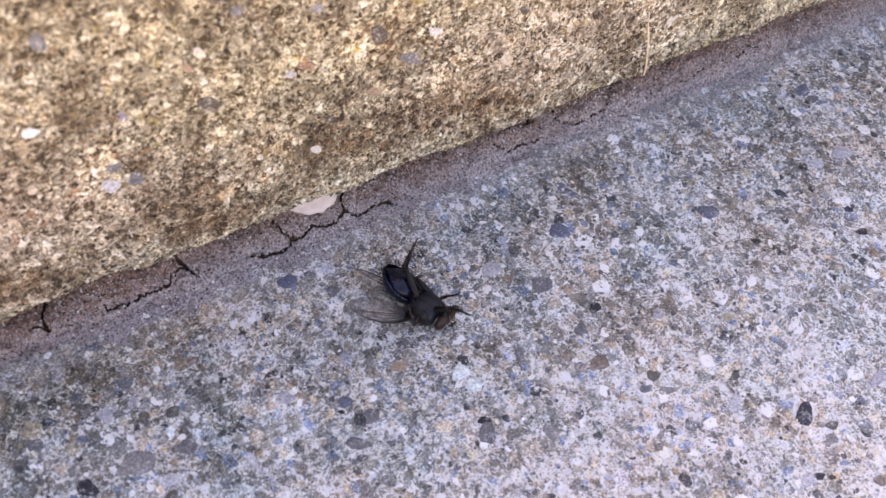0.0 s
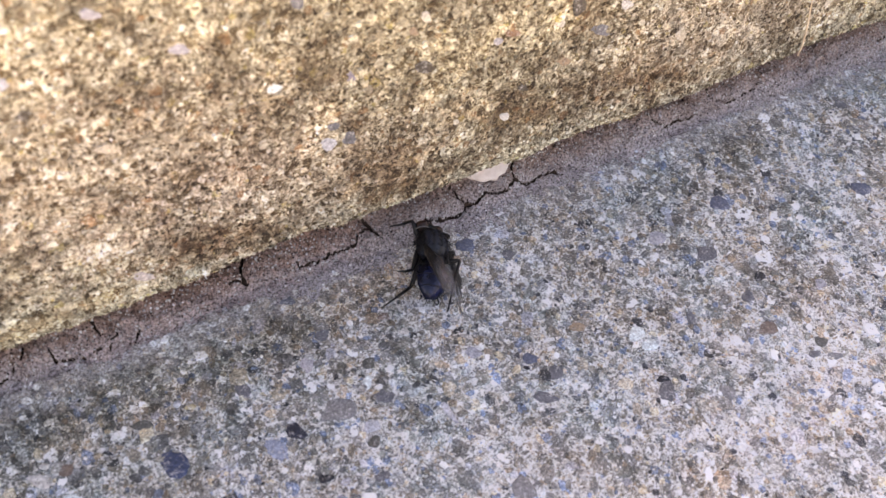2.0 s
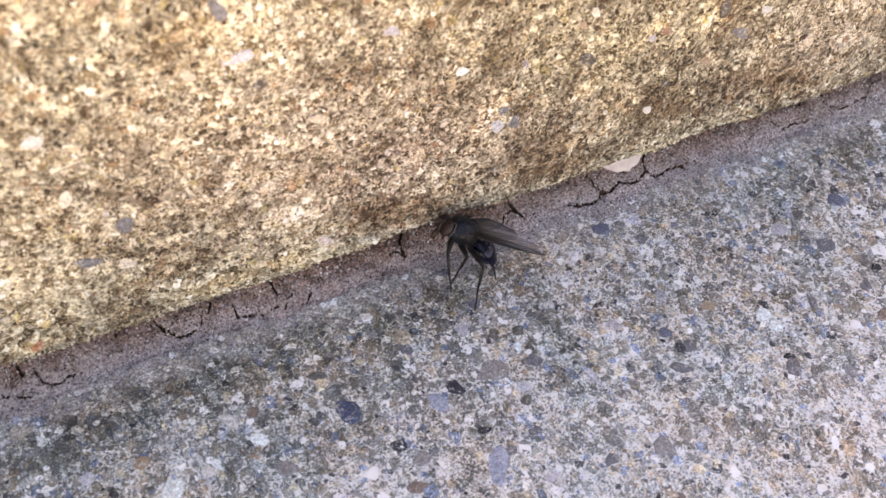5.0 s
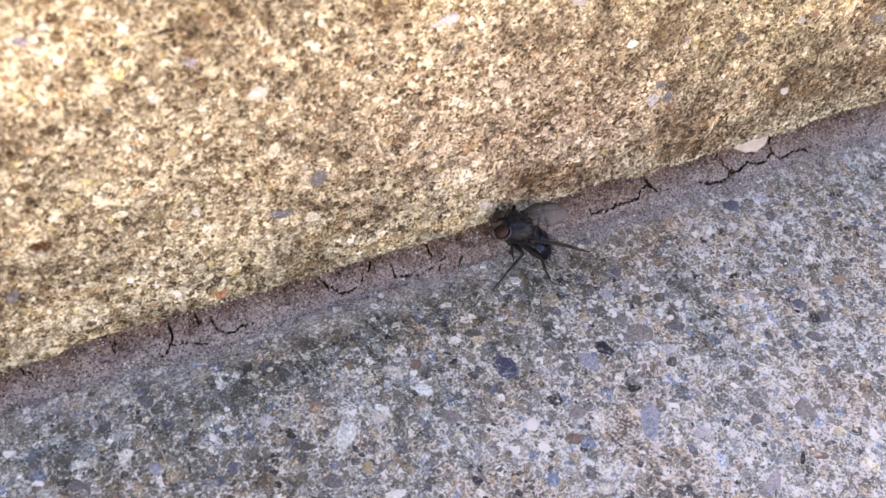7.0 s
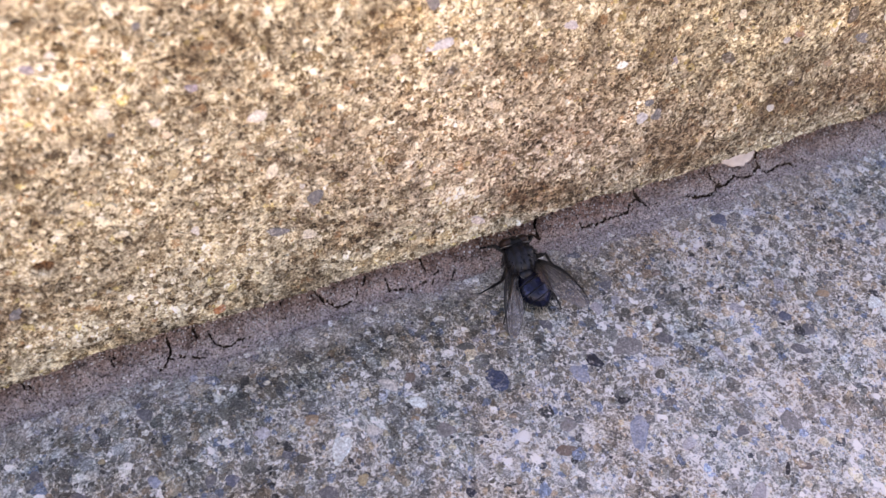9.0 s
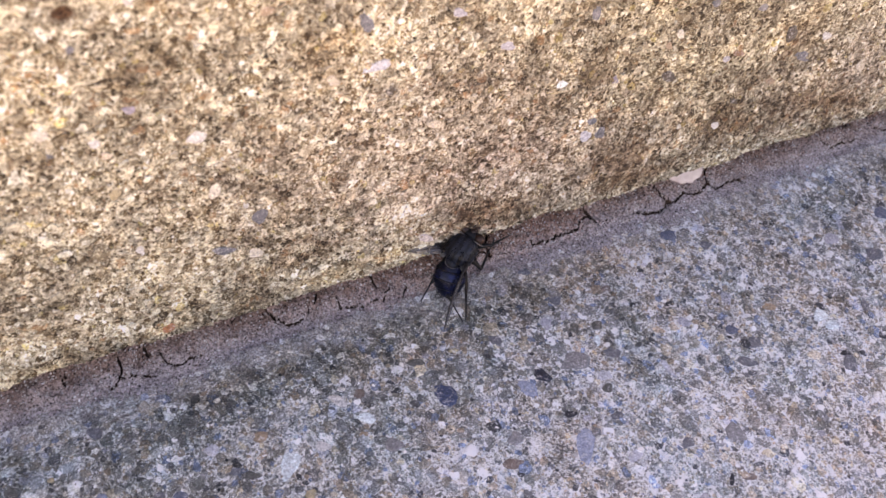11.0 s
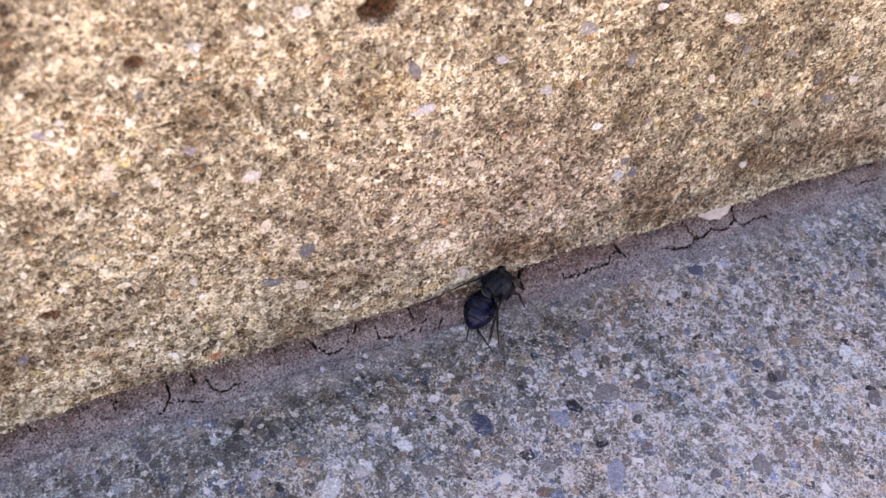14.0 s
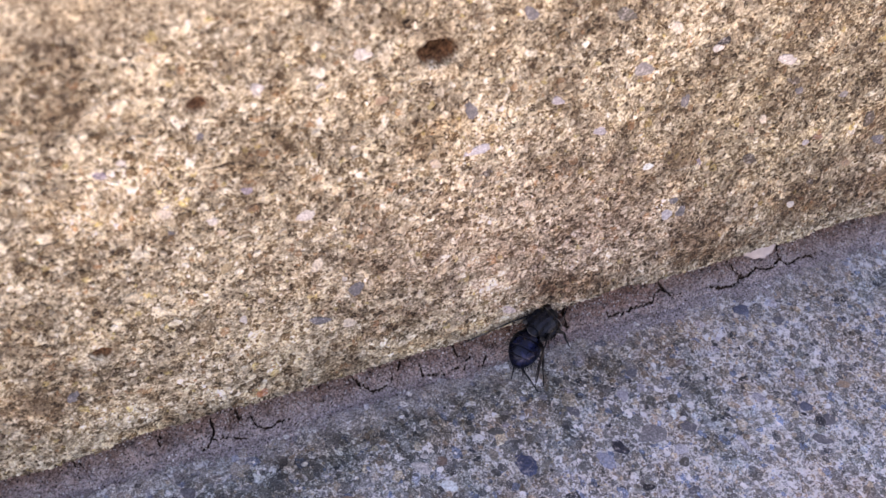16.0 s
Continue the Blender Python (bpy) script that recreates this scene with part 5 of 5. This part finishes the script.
# side and leg, then seconds and the places of knee and toe in the body's space
LEG_ROWS = {
    (-1, 0): [
        (0.0, -1.8, 4.9, -3.2, -4.5, 8, -6.3), (0.5, -1.2, 5.7, -2.3, -4.9, 9.3, -2.7), (1.0, -3.3, 4.5, -0.5, -0.2, 6.8, -4.1), (1.5, -3.1, 1.6, -0.2, -1.6, 4.8, -4),
        (2.0, -2.8, 5, -0.2, -2.1, 6.6, -5.1), (2.5, -2.8, 4.9, -0.1, -2.1, 6.3, -5.1), (3.0, -3.1, 2.6, -2.7, 0.3, 4.4, -6.2), (3.5, -0.9, 1.2, -3.3, -5.1, 2.1, -6.3),
        (3.7, -0.9, 1.2, -3.3, -5.1, 2.1, -6.3), (5.8, -3.2, 4.7, -1.6, -2.1, 0.8, -4.9), (6.0, -3.2, 4.7, -1.6, -2.1, 0.8, -4.9), (6.5, -3.4, 4.3, -0.8, -2.3, 1.4, -4.9),
        (7.0, -0.8, 0.6, -2.5, -0.1, -3, -6.2), (7.5, -3.1, 4.6, -0.2, -3.5, 7.5, -4.5), (8.0, -0.1, 5.9, -0.7, 2.1, 3.9, -5), (8.5, -2.6, 4.2, 0.9, -3.4, 6.8, -3.6),
        (9.0, -3, 4.7, -0.2, -3.4, 5.5, -5.3), (9.5, -1.9, 3.6, 1.5, -3.2, 5.5, -3.1), (10.0, -3.1, 4.6, -0.2, -3.5, 7.5, -4.5), (10.2, -3.1, 4.6, -0.2, -3.5, 7.5, -4.5),
        (12.3, -3.1, 4.6, -0.2, -3.5, 7.5, -4.5), (16.0, -3.1, 4.6, -0.2, -3.5, 7.5, -4.5),
    ],
    (-1, 1): [
        (0.0, -2.8, 2, 1.5, -6.4, 1.2, -3.6), (0.5, -2.8, 2, 1.5, -6.4, 1.2, -3.6), (1.0, -2.8, 2, 1.5, -6.4, 1.2, -3.6), (1.5, -2.8, 2, 1.5, -6.4, 1.2, -3.6),
        (2.0, -1.9, -1.2, -2.1, -7, -4.1, 0.2), (2.5, -1.6, -1.3, -2, -7.8, -2.4, -1.7), (3.0, -3.1, -0.6, -1.9, 2.3, 0.7, -4.7), (3.5, -4, 0.8, -2.1, 0.1, -1.8, -6.1),
        (3.7, -4, 0.8, -2.1, 0.1, -1.8, -6.1), (5.8, -4.3, 1.6, -1.6, -1.8, 0.4, -7.3), (6.0, -4.3, 1.6, -1.6, -1.8, 0.4, -7.3), (6.5, -4.1, 1.3, -2.1, -3.3, 2.1, -8.3),
        (7.0, -4, 1.6, 0.1, -6.9, 3.1, -5.4), (7.5, -4.2, 1.1, -1, -4.9, 2.7, -7), (8.0, -4.2, 1.4, -0.5, -5.3, 3.3, -6.4), (8.5, -3.6, 0.3, 0.2, -8, 3, -3.3),
        (9.0, -2.4, -0.1, -3.6, -7.3, -1.6, 0), (9.5, -3.7, 0.1, -2.2, -8.2, -2.5, 1.3), (10.0, -3.9, 0.5, -2.1, -8.7, -2.3, 0.8), (10.2, -1.9, -1.1, 0.1, -2.5, -6.7, 2.8),
        (12.3, -0.8, -1.1, -2.8, 2.6, -6.4, -3.1), (16.0, -0.8, -1.1, -2.8, 2.6, -6.4, -3.1),
    ],
    (-1, 2): [
        (0.0, -0.1, -2.9, -3.4, -3.6, -2.3, -9.4), (0.5, -1.4, -3.4, -2.7, -5.2, -3.2, -8.5), (1.0, -2.9, -2.8, -2.6, -1.3, -6, -8.6), (1.5, 0.2, -3.4, -2.4, -6.8, -4.3, -2.1),
        (2.0, -1.1, -2.9, -3.6, -6.5, -7.3, -3.8), (2.5, -1, -2.9, -3.5, -7, -6.3, -4.7), (3.0, -1.6, -3.1, -3.1, -7.9, -4.6, -5.9), (3.5, -4.5, -1.3, -1.2, -10.6, -1.7, -4.6),
        (3.7, -4.5, -1.3, -1.2, -10.6, -1.7, -4.6), (5.8, -4.2, -1.5, -2.3, 0.2, -4.2, -7), (6.0, -4.2, -1.5, -2.3, 0.2, -4.2, -7), (6.5, -4.3, -1.3, -2.3, -1.4, -4.5, -7.8),
        (7.0, -4, -1.6, 0.3, -3.8, -7.2, -3.9), (7.5, -4.1, -1.5, 0.3, -3.1, -7.2, -3.6), (8.0, -3.1, -2.9, -0.1, -3.3, -9.1, -3.4), (8.5, -2.9, -2.4, 0.8, -4.5, -7, -4.2),
        (9.0, -2.4, -0.8, 2.3, -4.4, -6.2, -1.8), (9.5, -2.5, -0.8, 2.2, -4.1, -6.3, -1.7), (10.0, -2.5, -1, 2.1, -4.1, -6.5, -1.9), (10.2, -0.8, -3.4, 0.4, 5, -7.1, 1.8),
        (12.3, -0.5, -3.2, -3.1, 6.3, -4.2, -4.5), (16.0, -0.5, -3.2, -3.1, 6.3, -4.2, -4.5),
    ],
    (1, 0): [
        (0.0, 3, 1.9, 0.4, 1.1, 4.3, -3.8), (0.5, 2.5, 1.4, -2.7, -0.5, 3.5, -6.4), (1.0, -0.1, 3.2, -3.9, -0.7, 4, -9), (1.5, 1.8, 5.8, -1.1, 1.9, 9.2, -5),
        (2.0, 2.3, 3.5, 1.3, 2.8, 6.9, -2.6), (2.5, 1.9, 1.6, 1.1, 1.7, 6.2, -1.3), (3.0, 3.1, 4.6, -0.2, 3.5, 7.5, -4.5), (3.5, 2.3, 3.5, 1.3, 2, 6.6, -2.8),
        (3.7, 2.3, 3.5, 1.3, 2, 6.6, -2.8), (5.8, 3.1, 4.6, -0.2, 3.5, 7.5, -4.5), (6.0, 3.1, 4.6, -0.2, 3.5, 7.5, -4.5), (6.5, 3.2, 4.5, -2, 4.4, 4.9, -7.1),
        (7.0, 3.1, 4.6, -0.2, 3.5, 7.5, -4.5), (7.5, 0.3, 6, -1, 3.3, 6.8, -5.2), (8.0, 1.9, 5.6, -2.1, 4.8, 6.6, -6.2), (8.5, -0.2, 5.8, -0.7, -3.2, 7.5, 3.1),
        (9.0, 3.1, 4.8, -0.8, 3.3, 5.6, -5.9), (9.5, 2.9, 4.7, 0.1, 3.2, 6.1, -4.9), (10.0, 2.4, 4.1, 1.1, 3.4, 5.5, -3.8), (10.2, 3.1, 4.6, -0.2, 3.5, 7.5, -4.5),
        (12.3, 2.8, 4.9, -2.1, 4.1, 6.6, -6.9), (16.0, 2.8, 4.9, -2.1, 4.1, 6.6, -6.9),
    ],
    (1, 1): [
        (0.0, 1, -1.3, -2.2, 6.7, -1.8, 0.5), (0.5, 2.9, -0.9, -1.7, -2.4, -0.4, -5.1), (1.0, -0.7, -0.7, -2.6, 2.6, -2, -7.7), (1.5, 2.2, 0.5, -4, -3.6, 0, -1.5),
        (2.0, 3.9, 2, 0.3, 7.3, 0.9, -5), (2.5, 3.9, 2, 0.3, 7.3, 0.9, -5), (3.0, 3.9, 2, 0.3, 7.3, 0.9, -5), (3.5, 3.9, 2, 0.3, 7.3, 0.9, -5),
        (3.7, 3.9, 2, 0.3, 7.3, 0.9, -5), (5.8, 3.6, 1.8, 0.8, 6.5, 0.2, -4.5), (6.0, 3.6, 1.8, 0.8, 6.5, 0.2, -4.5), (6.5, 2.7, 2.1, 1.6, 5.2, 0.7, -4),
        (7.0, 3.8, 1.5, 0.4, 4.3, -0.7, -5.5), (7.5, 2.6, 2.1, 1.6, 5.1, 0.7, -4), (8.0, 2.6, 2.2, 1.6, 4.2, 0.5, -4.3), (8.5, 3.7, 1.9, 0.7, 6.2, 1.2, -5),
        (9.0, 3.8, 1.7, 0.4, 6.4, 0.4, -5.2), (9.5, 3.9, 1.8, 0.4, 6.2, 0.6, -5.4), (10.0, 3.9, 1.8, 0.3, 6.1, 0.7, -5.5), (10.2, 3.2, -0.5, -1.9, 2.4, 2, -7.6),
        (12.3, 1.9, 4, -3.5, -0.1, 9.9, -4.4), (16.0, 1.9, 4, -3.5, -0.1, 9.9, -4.4),
    ],
    (1, 2): [
        (0.0, 0.9, -3.5, -2.4, 7.6, -5.1, -3.2), (0.5, 0.4, -3.4, -2.5, 6.1, -5.1, -6.2), (1.0, -1.4, -2.3, -3.1, 0.6, -5.7, -8.9), (1.5, 2.7, 1.3, -4.5, -3.3, -2, -5.7),
        (2.0, 2.9, -0.4, 2.1, 2.4, -6.6, -1.1), (2.5, 2.8, -2.7, 0.6, 1.7, -9, 3.4), (3.0, 2.8, -1.2, 1.9, 2.9, -7, -2.1), (3.5, -0.2, -3.4, -2.3, -6.3, -3.7, -5.8),
        (3.7, -0.2, -3.4, -2.3, -6.3, -3.7, -5.8), (5.8, 2.6, -1.2, 2, 3.9, -6.2, -2.8), (6.0, 2.6, -1.2, 2, 3.9, -6.2, -2.8), (6.5, 2.8, -2.1, 1.3, 4.4, -6.9, -3.5),
        (7.0, 2.9, -2.2, 1.1, 4.4, -7, -3.7), (7.5, 2.9, -2.5, 0.8, 4.4, -7.2, -4.1), (8.0, 2.9, -2.1, 1.3, 4.4, -7, -3.5), (8.5, 3, -2.8, 0, 4.1, -6.9, -5.5),
        (9.0, 2.4, -1, 2.2, 4.4, -6.2, -2), (9.5, 2.7, -1.6, 1.7, 4.5, -6.7, -2.7), (10.0, 2.8, -2, 1.4, 4.5, -6.9, -3.2), (10.2, 3.1, -0.3, 2, 5, -7, 0.9),
        (12.3, 3, -1.7, 1.5, 6.1, -2.6, -4.7), (16.0, 3, -1.7, 1.5, 6.1, -2.6, -4.7),
    ],
}


def glide(thing, rows):
    """walk(), with a row put in half way wherever a turn is large."""
    full = []
    for t, m in rows:
        if full and full[-1][1].to_quaternion().rotation_difference(m.to_quaternion()).angle > radians(75):
            t0, m0 = full[-1]
            q0, q1 = m0.to_quaternion(), m.to_quaternion()
            for f in (1 / 3, 2 / 3):
                full.append((t0 + (t - t0) * f, Matrix.LocRotScale(m0.translation.lerp(m.translation, f), q0.slerp(q1, f), None)))
        full.append((t, m))
    walk(thing, full)


def dense(rows, step=0.25):
    """Rows of numbers with straight steps put in between, none longer than step seconds."""
    full = [rows[0]]
    for a, b in zip(rows, rows[1:]):
        n_ = 1 if a[1:] == b[1:] else max(1, math.ceil((b[0] - a[0]) / step))
        full += [tuple(p + (q - p) * i / n_ for p, q in zip(a, b)) for i in range(1, n_ + 1)]
    return full


def along(y_way, up):
    """A turn whose y axis points along y_way, with its z axis nearest to up."""
    y = Vector(y_way).normalized()
    x = y.cross(Vector(up)).normalized()
    return Matrix((x, y, x.cross(y))).transposed().to_4x4()


def motions():
    size = MM * FLY_SIZE
    glide(blowfly, [(t, pose(x * MM, y * MM, z * MM, rx, ry, rz)) for t, x, y, z, rx, ry, rz in FLY])
    glide(ABDOMEN, [(t, Matrix.Translation(Vector(WAIST) * size) @ pose(0, 0, 0, droop, 0, swing)) for t, droop, swing in DROOP])
    for side, wing in WINGS:
        at = Matrix.Translation(Vector((side * WING_ROOT[0], *WING_ROOT[1:])) * size)
        glide(wing, [(t, at @ along((-x, -y, -z), (0, 0, 1)) @ pose(0, 0, 0, 0, side * (6 + twist), 0)) for t, x, y, z, twist in WING_ROWS[side]])
    for side, k, leg, tibia, tarsus in LEGS:
        hip = Vector((side * HIPS[k][0], *HIPS[k][1:]))
        upper, lower, feet = [], [], []
        for t, *v in dense(LEG_ROWS[side, k]):
            knee, toe = Vector(v[:3]), Vector(v[3:])
            turn = along(knee - hip, (side * 0.3, 0, 1))
            upper.append((t, Matrix.Translation(hip * size) @ turn))
            shin = turn.inverted() @ along(toe - knee, (side * 0.3, 0, 1))
            lower.append((t, Matrix.Translation(Vector((0, FEMUR[k], 0)) * size) @ shin))
            feet.append((t, lower[-1][1] @ Matrix.Translation(Vector((0, TIBIA[k], 0)) * size) @ pose(0, 0, 0, 5, 0, 0)))
        for thing, rows in ((leg, upper), (tibia, lower), (tarsus, feet)):
            glide(thing, rows)


motions()
